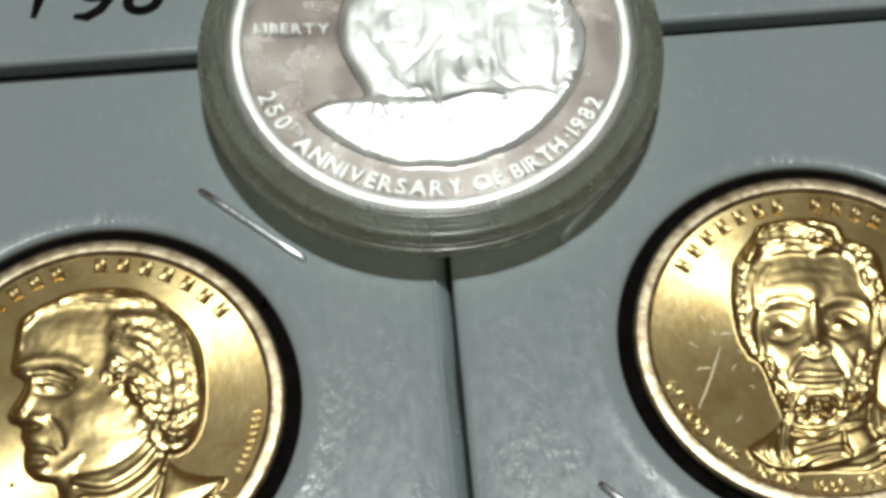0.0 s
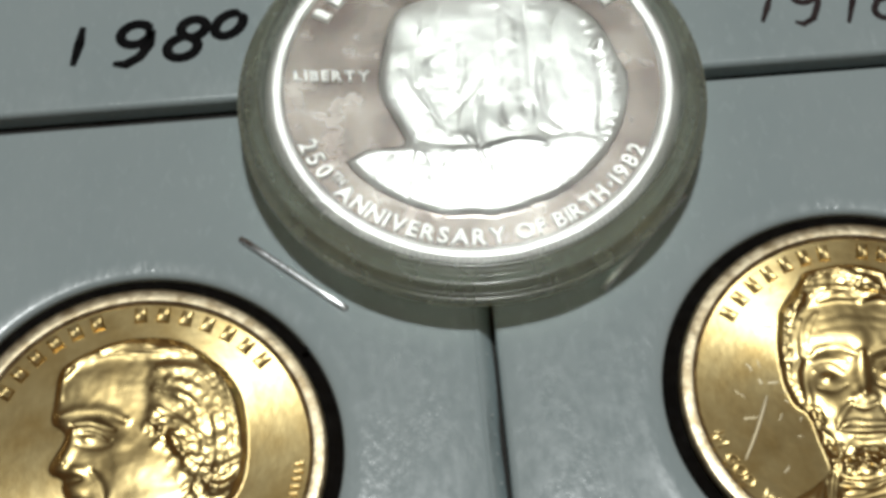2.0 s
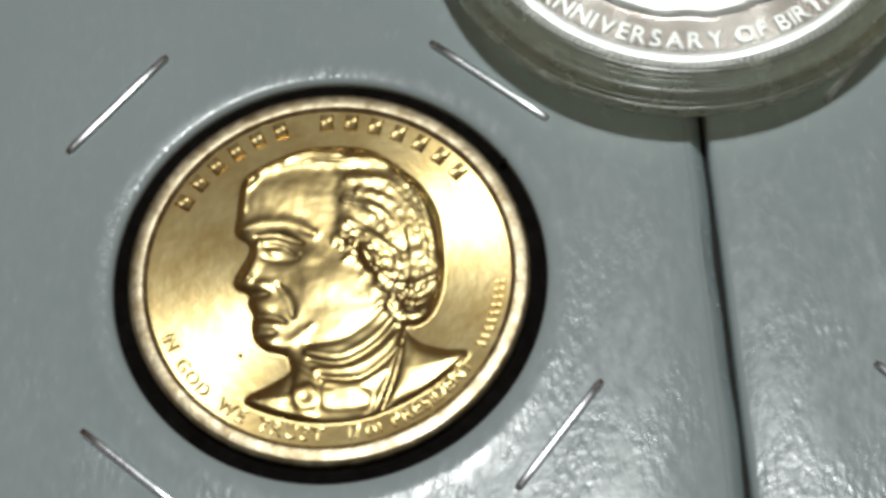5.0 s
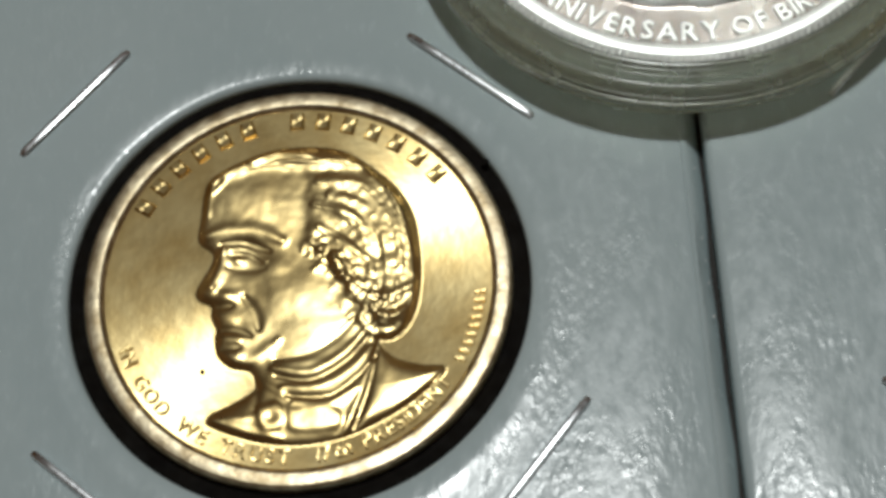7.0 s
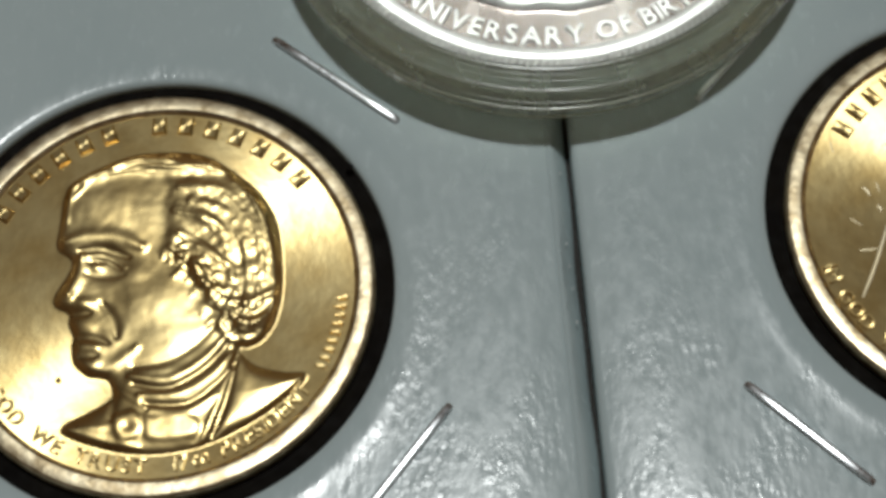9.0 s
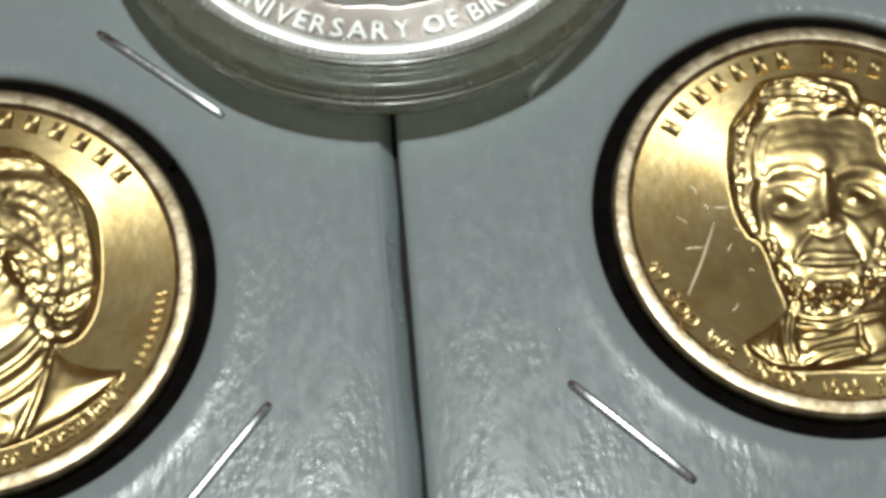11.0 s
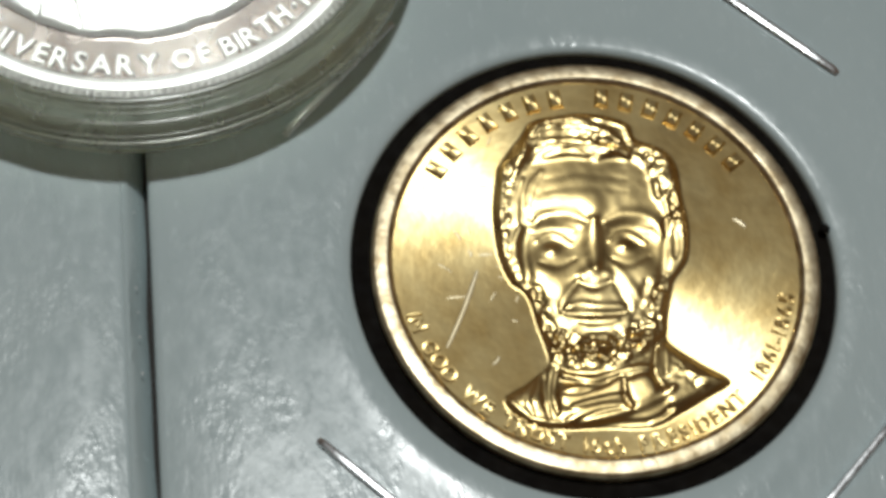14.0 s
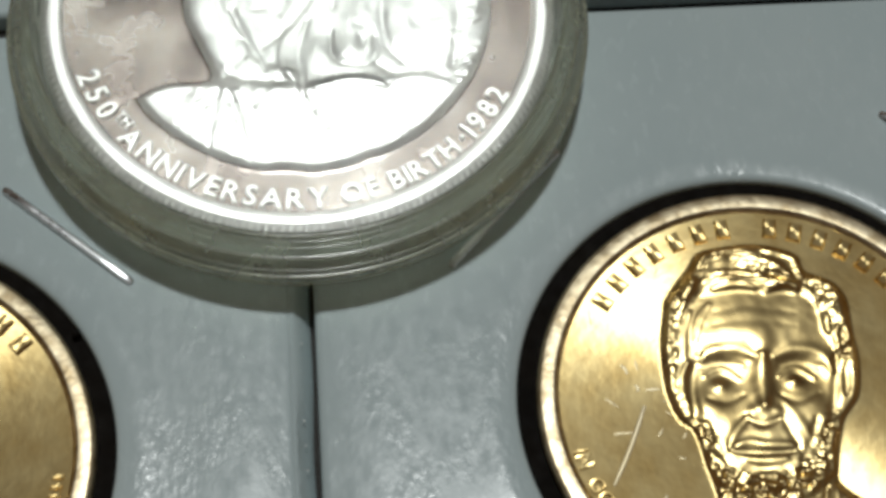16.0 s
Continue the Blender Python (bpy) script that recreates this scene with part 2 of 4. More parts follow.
def staple(a, b, label):
    """A pressed wire staple from a to b; its ends dip into the card."""
    a, b = Vector((*a, 0)), Vector((*b, 0))
    d = (b - a).normalized()
    pts = [a - d * 0.004 + Vector((0, 0, -0.03)), a + Vector((0, 0, 0.004)), a + d * 0.03 + Vector((0, 0, 0.018))]
    pts += [a.lerp(b, k) + Vector((0, 0, 0.019)) for k in (0.25, 0.5, 0.75)]
    pts += [b - d * 0.03 + Vector((0, 0, 0.018)), b + Vector((0, 0, 0.004)), b + d * 0.004 + Vector((0, 0, -0.03))]
    mid = (a + b) / 2
    v, f = sweep([p - mid for p in pts], 0.026, 0.75)
    ob = new("staple", mesh_of("staple", v, f, STEEL))
    ob.location = mid * CM
    return tagged(ob, label, "staple", "staples in the coin cards")


def holder(at, hole_at, label, turn=0.0):
    top = thing("coin_holder", at, label, "coin holder", "cardboard coin holders", turn=turn)
    v, f = card_mesh(hole_at)
    part("card", mesh_of("card", v, f, CARD), top)
    # black ring added so the gap round the coin stays dark
    v, f = lathe([(1.20, -0.075), (1.30, -0.06), (HOLE + 0.004, -0.06), (HOLE + 0.004, -0.15), (1.20, -0.15)], 120, True)
    part("gap_ring", mesh_of("gap_ring", v, f, BLACK), top, "black ring added to darken the gap inside the window", (*hole_at, 0))
    return top


CARD_L, CARD_R = (-2.585, -2.50), (2.540, -2.50)
COIN_L, COIN_R = (-2.543, -2.815), (2.618, -2.725)
left_card = holder((*CARD_L, 0), (COIN_L[0] - CARD_L[0], COIN_L[1] - CARD_L[1]), "pale grey cardboard coin holder, window with a gold coin")
holder((*CARD_R, 0), (COIN_R[0] - CARD_R[0], COIN_R[1] - CARD_R[1]), "pale grey cardboard coin holder, window with a scratched gold coin")
holder((-2.56, 2.64, 0.012), (0.0, 0.1), "pale grey cardboard holder marked with a black date")
holder((2.56, 2.61, 0.012), (0.0, 0.1), "pale grey cardboard holder marked with a faded date")

v, f = [], []
FOLD = [(HALF - 0.035, -0.004), (HALF - 0.018, 0.005), (HALF - 0.002, 0.001), (HALF + 0.015, -0.016), (HALF + 0.04, -0.055), (HALF + 0.065, -0.095), (HALF + 0.085, -0.135), (HALF + 0.095, -0.165), (HALF - 0.035, -0.165)]
ragged = random.Random(8)
for k in range(161):
    y = -HALF + 2 * HALF * k / 160
    jag = ragged.uniform(-0.004, 0.004)
    wobble = 0.006 * math.sin(3.1 * y) + 0.004 * math.sin(7.7 * y + 1)
    v += [(x + wobble * (x > HALF + 0.01) + jag * (z > 0), y, z + jag * 0.5 * (z > 0)) for x, z in FOLD]
n = len(FOLD)
for k in range(160):
    f += [(k * n + q, k * n + (q + 1) % n, (k + 1) * n + (q + 1) % n, (k + 1) * n + q) for q in range(n)]
part("folded_edge", mesh_of("folded_edge", [(x, y, z) for x, y, z in v], [g[::-1] for g in f], CARD), left_card, "rounded folded edge of the card")

for a, b in (((-3.64, -1.09), (-4.30, -1.78)), ((-1.78, -1.12), (-1.03, -1.77)), ((-4.14, -3.81), (-3.52, -4.35)), ((-0.83, -3.70), (-1.40, -4.36))):
    staple(a, b, "bright wire staple pressed into the pale card")
for a, b in (((0.92, -3.70), (1.55, -4.34)), ((3.63, -0.88), (4.31, -1.54)), ((3.59, -4.38), (4.24, -3.78)), ((1.57, -1.04), (0.87, -1.77))):
    staple(a, b, "bright wire staple pressed into the pale card")


# ---- coins ----
def lattice(u, w, seed):
    """Smooth random values from -1 to 1, about one per unit of u and w."""
    g = np.random.RandomState(seed).rand(97, 97)
    i, k = np.floor(u).astype(int), np.floor(w).astype(int)
    a, b = u - i, w - k
    a, b = a * a * (3 - 2 * a), b * b * (3 - 2 * b)
    g00, g10 = g[i % 97, k % 97], g[(i + 1) % 97, k % 97]
    g01, g11 = g[i % 97, (k + 1) % 97], g[(i + 1) % 97, (k + 1) % 97]
    return 2 * ((g00 * (1 - a) + g10 * a) * (1 - b) + (g01 * (1 - a) + g11 * a) * b) - 1


def glide(points, steps=7):
    """A smooth line through a few points."""
    if len(points) < 3:
        return points
    p = [points[0]] + list(points) + [points[-1]]
    out = []
    for a, b, c, d in zip(p, p[1:], p[2:], p[3:]):
        for k in range(steps):
            t = k / steps
            out.append(tuple(0.5 * (2 * b[i] + (c[i] - a[i]) * t + (2 * a[i] - 5 * b[i] + 4 * c[i] - d[i]) * t * t + (3 * b[i] - a[i] - 3 * c[i] + d[i]) * t ** 3) for i in (0, 1)))
    return out + [points[-1]]


class Sculptor:
    """A low relief, modelled on a grid: masses make its outline, bumps, strokes, plates and curls its surface."""

    def __init__(self, radius, n):
        line = np.linspace(-radius, radius, n)
        self.x, self.y = np.meshgrid(line, line)
        self.solid = np.full_like(self.x, 9.0)
        self.z = np.zeros_like(self.x)

    def _near(self, points, reach):
        """The part of the grid within reach of the points: its slices and places."""
        xs, ys = self.x[0], self.y[:, 0]
        cols = np.searchsorted(xs, (min(p[0] for p in points) - reach, max(p[0] for p in points) + reach))
        rows = np.searchsorted(ys, (min(p[1] for p in points) - reach, max(p[1] for p in points) + reach))
        at = (slice(*rows), slice(*cols))
        return at, self.x[at], self.y[at]

    def _along(self, points, reach):
        """Near a line: the slices, the distance to it, its side, the share of its length, and that length."""
        p = glide(points)
        at, x, y = self._near(p, reach)
        total, gone = sum(math.dist(a, b) for a, b in zip(p, p[1:])), 0.0
        near, side, share = np.full_like(x, 9.0), np.zeros_like(x), np.zeros_like(x)
        for a, b in zip(p, p[1:]):
            dx, dy = b[0] - a[0], b[1] - a[1]
            size = math.hypot(dx, dy) + 1e-9
            k = np.clip(((x - a[0]) * dx + (y - a[1]) * dy) / size ** 2, 0, 1)
            ex, ey = x - a[0] - k * dx, y - a[1] - k * dy
            d = np.hypot(ex, ey)
            best = d < near
            near = np.where(best, d, near)
            side = np.where(best, np.sign(ex * dy - ey * dx) * d, side)
            share = np.where(best, (gone + k * size) / total, share)
            gone += size
        return at, near, side, share, total

    def _inside(self, points, reach):
        """Near a smooth closed line: the slices, and the distance inwards from it."""
        p = glide([*points, points[0]], 5)
        at, x, y = self._near(p, reach)
        inside, near = np.zeros(x.shape, bool), np.full_like(x, 9.0)
        for a, b in zip(p, p[1:]):
            dx, dy = b[0] - a[0], b[1] - a[1]
            k = np.clip(((x - a[0]) * dx + (y - a[1]) * dy) / (dx * dx + dy * dy + 1e-9), 0, 1)
            near = np.minimum(near, np.hypot(x - a[0] - k * dx, y - a[1] - k * dy))
            if dy:
                inside ^= ((a[1] > y) != (b[1] > y)) & (x < dx * (y - a[1]) / dy + a[0])
        return at, np.where(inside, near, -near)

    def outline(self, points):
        at, far = self._inside(points, 0.02)
        self.solid[at] = -far

    def bump(self, cx, cy, rx, ry, turn, height):
        at, x, y = self._near([(cx, cy)], 2.6 * max(rx, ry))
        c, q = math.cos(radians(turn)), math.sin(radians(turn))
        u, w = (c * (x - cx) + q * (y - cy)) / rx, (c * (y - cy) - q * (x - cx)) / ry
        self.z[at] += height * np.exp(-u * u - w * w)

    def stroke(self, points, width, height):
        at, near, _, share, _ = self._along(points, 2.6 * width)
        thin = width * (0.55 + 0.45 * np.clip(4 * np.minimum(share, 1 - share), 0, 1))
        self.z[at] += height * np.exp(-(near / thin) ** 2)

    def lock(self, points, width, height):
        """A lock of hair: a stroke combed into strands."""
        at, near, side, share, total = self._along(points, 2.6 * width)
        swell = np.exp(-(near / (width * (0.6 + 0.4 * np.sin(math.pi * share)))) ** 2)
        comb = lattice(side / 0.021 + 40, share * total / 0.22 + 9 + 7 * points[0][0], 3) + 0.6 * lattice(side / 0.011 + 50, share * total / 0.12 + 5 * points[0][1], 5)
        self.z[at] += height * swell * (1 + 0.38 * comb)

    def plate(self, points, height, soft):
        """A raised patch with a soft edge round a smooth closed line."""
        at, far = self._inside(points, 2.5 * soft)
        self.z[at] += height / (1 + np.exp(np.clip(-3.2 * far / soft, -40, 40)))

    def curls(self, points, width, height):
        at, near, _, _, _ = self._along(points, 1.8 * width)
        x, y = self.x[at], self.y[at]
        knots = 1.1 * lattice(x / 0.050 + 40, y / 0.050 + 40, 4) + 0.9 * lattice(x / 0.027 + 0.5 * y + 60, y / 0.027 + 60, 5)
        self.z[at] += height * np.exp(-(near / width) ** 4) * knots

    def height(self, rise, edge, dome, gain, lumps):
        depth = np.clip(-self.solid, 0, 1)
        x, y = self.x, self.y
        worn = lattice(x / 0.15 + 0.3 * y + 30, y / 0.15 + 30, 9) + 0.4 * lattice(x / 0.05 + 60, y / 0.05 + 60, 8)
        z = rise * (1 - np.exp(-depth / edge)) + dome * (1 - np.exp(-depth / 0.3)) + (self.z * gain + lumps * worn) * np.clip(depth / 0.04, 0, 1)
        return z, self.solid < -0.006


# the reliefs, in centimetres from the middle of each coin
def frontal_bust(s):
    # head, ears, beard and shoulders
    s.outline([(-0.51, 0.64), (-0.43, 0.75), (-0.35, 0.84), (-0.27, 0.94), (-0.11, 0.97), (0.05, 0.98), (0.20, 0.95), (0.32, 0.89), (0.35, 0.79), (0.50, 0.71), (0.57, 0.59), (0.57, 0.38), (0.58, 0.21), (0.54, -0.01), (0.44, -0.14), (0.39, -0.27), (0.35, -0.43), (0.35, -0.54), (0.52, -0.69), (0.66, -0.80), (0.52, -0.88), (0.34, -0.97), (0.16, -1.04), (-0.12, -1.02), (-0.35, -1.01), (-0.52, -0.97), (-0.65, -0.82), (-0.49, -0.72), (-0.37, -0.60), (-0.40, -0.39), (-0.44, -0.18), (-0.52, -0.10), (-0.57, 0.07), (-0.57, 0.35)])
    # hair mass, temples and throat
    s.plate([(-0.52, 0.42), (-0.46, 0.62), (-0.37, 0.66), (-0.29, 0.67), (-0.08, 0.68), (0.16, 0.67), (0.30, 0.69), (0.39, 0.60), (0.41, 0.39), (0.47, 0.28), (0.56, 0.35), (0.57, 0.59), (0.49, 0.71), (0.35, 0.79), (0.32, 0.89), (0.05, 0.98), (-0.27, 0.94), (-0.45, 0.73)], 0.0090, 0.030)
    s.stroke([(-0.33, -0.63), (-0.21, -0.70), (-0.04, -0.70), (0.17, -0.62), (0.33, -0.48)], 0.029, -0.0090)
    s.bump(-0.396, 0.409, 0.061, 0.169, -4, -0.0040)
    s.bump(0.352, 0.025, 0.047, 0.148, -4, -0.0060)
    s.bump(-0.420, 0.041, 0.040, 0.146, -4, -0.0050)
    s.stroke([(-0.24, 0.54), (-0.03, 0.56), (0.24, 0.51)], 0.027, -0.0012)
    s.stroke([(-0.25, 0.46), (-0.01, 0.47), (0.23, 0.43)], 0.027, -0.0010)
    # brow and eyes
    s.bump(0.006, 0.439, 0.357, 0.208, -4, 0.0160)
    s.bump(-0.120, 0.391, 0.152, 0.075, -4, 0.0040)
    s.stroke([(-0.36, 0.26), (-0.27, 0.30), (-0.13, 0.30), (-0.04, 0.25)], 0.037, 0.0070)
    s.stroke([(0.08, 0.24), (0.20, 0.28), (0.35, 0.25), (0.41, 0.14)], 0.037, 0.0070)
    s.bump(0.026, 0.314, 0.054, 0.075, -4, 0.0070)
    s.bump(-0.222, 0.144, 0.154, 0.118, -4, -0.0240)
    s.bump(0.208, 0.123, 0.155, 0.119, -4, -0.0240)
    s.stroke([(-0.35, 0.29), (-0.42, 0.11), (-0.41, -0.11), (-0.37, -0.22)], 0.030, -0.0070)
    s.stroke([(0.45, 0.24), (0.40, -0.02), (0.34, -0.19)], 0.031, -0.0090)
    s.bump(-0.257, 0.088, 0.067, 0.055, -4, 0.0150)
    s.bump(0.176, 0.088, 0.067, 0.055, -4, 0.0150)
    s.stroke([(-0.34, 0.15), (-0.24, 0.19), (-0.14, 0.12)], 0.020, 0.0050)
    s.stroke([(0.09, 0.12), (0.19, 0.17), (0.30, 0.10)], 0.020, 0.0050)
    s.stroke([(-0.34, 0.01), (-0.24, -0.02), (-0.13, 0.02)], 0.023, -0.0030)
    s.stroke([(0.08, 0.01), (0.18, -0.04), (0.31, 0.01)], 0.023, -0.0030)
    # nose, cheeks and mouth
    s.stroke([(0.01, 0.25), (-0.01, 0.09), (-0.02, -0.05)], 0.057, 0.0140)
    s.bump(-0.024, -0.074, 0.063, 0.051, -4, 0.0100)
    s.bump(-0.097, -0.091, 0.033, 0.033, -4, 0.0060)
    s.bump(0.047, -0.093, 0.033, 0.033, -4, 0.0060)
    s.stroke([(-0.11, -0.14), (-0.04, -0.17), (0.05, -0.14)], 0.023, -0.0060)
    s.bump(-0.343, -0.055, 0.113, 0.094, -34, 0.0120)
    s.bump(0.247, -0.060, 0.101, 0.110, -4, 0.0070)
    s.stroke([(-0.13, -0.12), (-0.22, -0.22), (-0.26, -0.30)], 0.030, -0.0080)
    s.stroke([(0.08, -0.14), (0.12, -0.25), (0.14, -0.33)], 0.027, -0.0060)
    s.stroke([(0.10, -0.04), (0.16, -0.14), (0.22, -0.26)], 0.030, 0.0040)
    s.bump(-0.046, -0.220, 0.126, 0.058, -4, 0.0050)
    s.stroke([(-0.23, -0.29), (-0.14, -0.27), (-0.05, -0.29), (0.12, -0.30)], 0.026, 0.0060)
    s.stroke([(-0.23, -0.32), (-0.06, -0.34), (0.11, -0.34)], 0.020, -0.0060)
    s.stroke([(-0.17, -0.37), (-0.06, -0.39), (0.06, -0.38)], 0.026, 0.0050)
    s.bump(-0.071, -0.439, 0.138, 0.046, -4, -0.0090)
    # beard and side whiskers
    s.stroke([(-0.44, -0.21), (-0.38, -0.43), (-0.26, -0.59), (-0.10, -0.64), (0.11, -0.59), (0.29, -0.44), (0.37, -0.25)], 0.072, 0.0100)
    s.curls([(-0.43, -0.19), (-0.38, -0.41), (-0.25, -0.56), (-0.09, -0.58), (0.11, -0.54), (0.28, -0.40), (0.37, -0.20)], 0.089, 0.0085)
    s.curls([(-0.28, -0.49), (-0.09, -0.54), (0.12, -0.50)], 0.072, 0.0080)
    s.lock([(-0.43, 0.24), (-0.49, 0.10), (-0.47, -0.10), (-0.41, -0.25)], 0.030, 0.0060)
    s.lock([(-0.49, 0.30), (-0.54, 0.09), (-0.50, -0.10)], 0.030, 0.0060)
    # hair
    s.lock([(-0.39, 0.64), (-0.29, 0.76), (-0.08, 0.77), (0.12, 0.73), (0.27, 0.68)], 0.051, 0.0190)
    s.lock([(-0.35, 0.73), (-0.23, 0.89), (-0.05, 0.91), (0.12, 0.86), (0.24, 0.77)], 0.051, 0.0180)
    s.lock([(-0.02, 0.95), (0.15, 0.94), (0.30, 0.87), (0.32, 0.78)], 0.045, 0.0160)
    s.lock([(-0.23, 0.84), (-0.02, 0.84), (0.18, 0.79)], 0.031, 0.0060)
    s.lock([(0.35, 0.72), (0.48, 0.68), (0.52, 0.51), (0.55, 0.34)], 0.045, 0.0150)
    s.lock([(0.30, 0.69), (0.41, 0.58), (0.42, 0.39)], 0.038, 0.0090)
    s.lock([(0.45, 0.62), (0.47, 0.45), (0.47, 0.28)], 0.034, 0.0080)
    s.lock([(-0.40, 0.70), (-0.51, 0.56), (-0.55, 0.34), (-0.56, 0.09)], 0.037, 0.0100)
    s.lock([(-0.41, 0.60), (-0.48, 0.45), (-0.50, 0.30)], 0.031, 0.0070)
    s.curls([(0.42, 0.64), (0.49, 0.46), (0.50, 0.29)], 0.069, 0.0040)
    s.curls([(-0.44, 0.70), (-0.52, 0.45), (-0.55, 0.23)], 0.054, 0.0035)
    s.lock([(-0.28, 0.85), (-0.18, 0.94), (-0.04, 0.94)], 0.031, 0.0080)
    s.lock([(0.06, 0.78), (0.18, 0.83), (0.29, 0.82)], 0.031, 0.0080)
    s.lock([(-0.22, 0.69), (-0.09, 0.72), (0.02, 0.68)], 0.027, 0.0070)
    s.lock([(0.09, 0.66), (0.20, 0.71), (0.28, 0.66)], 0.027, 0.0070)
    s.stroke([(-0.33, 0.77), (-0.13, 0.81), (0.06, 0.79), (0.24, 0.73)], 0.024, -0.0080)
    s.stroke([(0.34, 0.76), (0.36, 0.69), (0.40, 0.62)], 0.024, -0.0080)
    s.bump(-0.257, 0.081, 0.030, 0.026, -4, 0.0050)
    s.bump(0.175, 0.081, 0.030, 0.026, -4, 0.0050)
    s.stroke([(-0.35, 0.21), (-0.24, 0.23), (-0.11, 0.20)], 0.027, -0.0030)
    s.stroke([(0.10, 0.19), (0.21, 0.21), (0.34, 0.17)], 0.027, -0.0030)
    s.curls([(-0.39, 0.69), (-0.23, 0.86), (-0.02, 0.87), (0.18, 0.81), (0.27, 0.73)], 0.116, 0.0020)
    s.curls([(0.40, 0.66), (0.50, 0.48), (0.52, 0.31)], 0.090, 0.0030)
    s.curls([(-0.46, 0.66), (-0.53, 0.38), (-0.54, 0.05), (-0.47, -0.12)], 0.061, 0.0026)
    # ear
    s.stroke([(0.48, 0.23), (0.55, 0.19), (0.52, -0.02), (0.44, -0.12)], 0.027, 0.0100)
    s.stroke([(0.49, 0.16), (0.47, -0.00)], 0.027, -0.0080)
    s.stroke([(-0.36, -0.16), (-0.33, -0.29), (-0.28, -0.40)], 0.030, -0.0050)
    s.stroke([(0.27, -0.15), (0.22, -0.29), (0.15, -0.39)], 0.030, -0.0050)
    s.bump(-0.206, -0.227, 0.059, 0.079, -4, 0.0050)
    s.bump(0.128, -0.222, 0.047, 0.065, -4, 0.0040)
    s.lock([(-0.26, 0.59), (-0.33, 0.50), (-0.37, 0.37)], 0.027, 0.0050)
    s.lock([(-0.38, 0.55), (-0.43, 0.41), (-0.45, 0.28)], 0.027, 0.0060)
    # collar, bow tie and coat
    s.stroke([(-0.32, -0.81), (-0.19, -0.81), (-0.05, -0.77)], 0.016, -0.0060)
    s.stroke([(-0.28, -0.99), (-0.14, -0.94), (0.00, -0.92)], 0.016, -0.0070)
    s.stroke([(0.04, -0.76), (0.04, -0.86), (0.07, -0.92)], 0.016, -0.0100)
    s.stroke([(-0.27, -0.89), (-0.10, -0.86), (0.03, -0.84)], 0.019, -0.0090)
    s.stroke([(0.38, -0.66), (0.44, -0.75), (0.57, -0.78)], 0.016, 0.0040)
    s.curls([(0.39, -0.69), (0.46, -0.82)], 0.072, 0.0030)
    s.stroke([(-0.47, -0.73), (-0.52, -0.83), (-0.50, -0.92)], 0.019, -0.0080)
    s.stroke([(-0.39, -0.62), (-0.42, -0.81), (-0.41, -0.95)], 0.019, -0.0120)
    s.stroke([(-0.33, -0.66), (-0.37, -0.81), (-0.36, -0.92)], 0.023, -0.0120)
    s.stroke([(-0.30, -0.70), (-0.13, -0.73), (0.06, -0.69), (0.22, -0.69)], 0.026, 0.0110)
    s.stroke([(-0.31, -0.73), (-0.12, -0.77), (0.02, -0.73)], 0.019, -0.0090)
    s.plate([(-0.35, -0.81), (-0.21, -0.75), (-0.08, -0.76), (0.03, -0.74), (0.03, -0.84), (-0.10, -0.88), (-0.27, -0.91), (-0.34, -0.88)], 0.0150, 0.032)
    s.plate([(0.05, -0.76), (0.18, -0.73), (0.22, -0.84), (0.10, -0.90), (0.05, -0.87)], 0.0180, 0.029)
    s.plate([(-0.35, -0.99), (-0.27, -0.93), (-0.10, -0.89), (0.02, -0.89), (0.04, -0.95), (-0.12, -1.00), (-0.29, -1.03)], 0.0150, 0.029)
    s.stroke([(0.05, -0.94), (0.19, -0.89), (0.32, -0.82)], 0.029, 0.0110)
    s.stroke([(-0.12, -1.00), (0.17, -1.01), (0.29, -0.93)], 0.019, -0.0110)
    s.stroke([(0.26, -0.57), (0.23, -0.72), (0.28, -0.82)], 0.020, -0.0120)
    s.stroke([(0.32, -0.56), (0.29, -0.73)], 0.026, 0.0120)
    s.plate([(0.34, -0.59), (0.60, -0.78), (0.49, -0.85), (0.31, -0.93), (0.28, -0.86)], 0.0110, 0.033)
    s.stroke([(-0.63, -0.82), (-0.51, -0.95), (-0.36, -0.98)], 0.022, 0.0110)
    s.stroke([(0.17, -1.02), (0.36, -0.96), (0.62, -0.81)], 0.023, 0.0110)
    s.bump(-0.500, -0.817, 0.051, 0.089, -4, 0.0090)


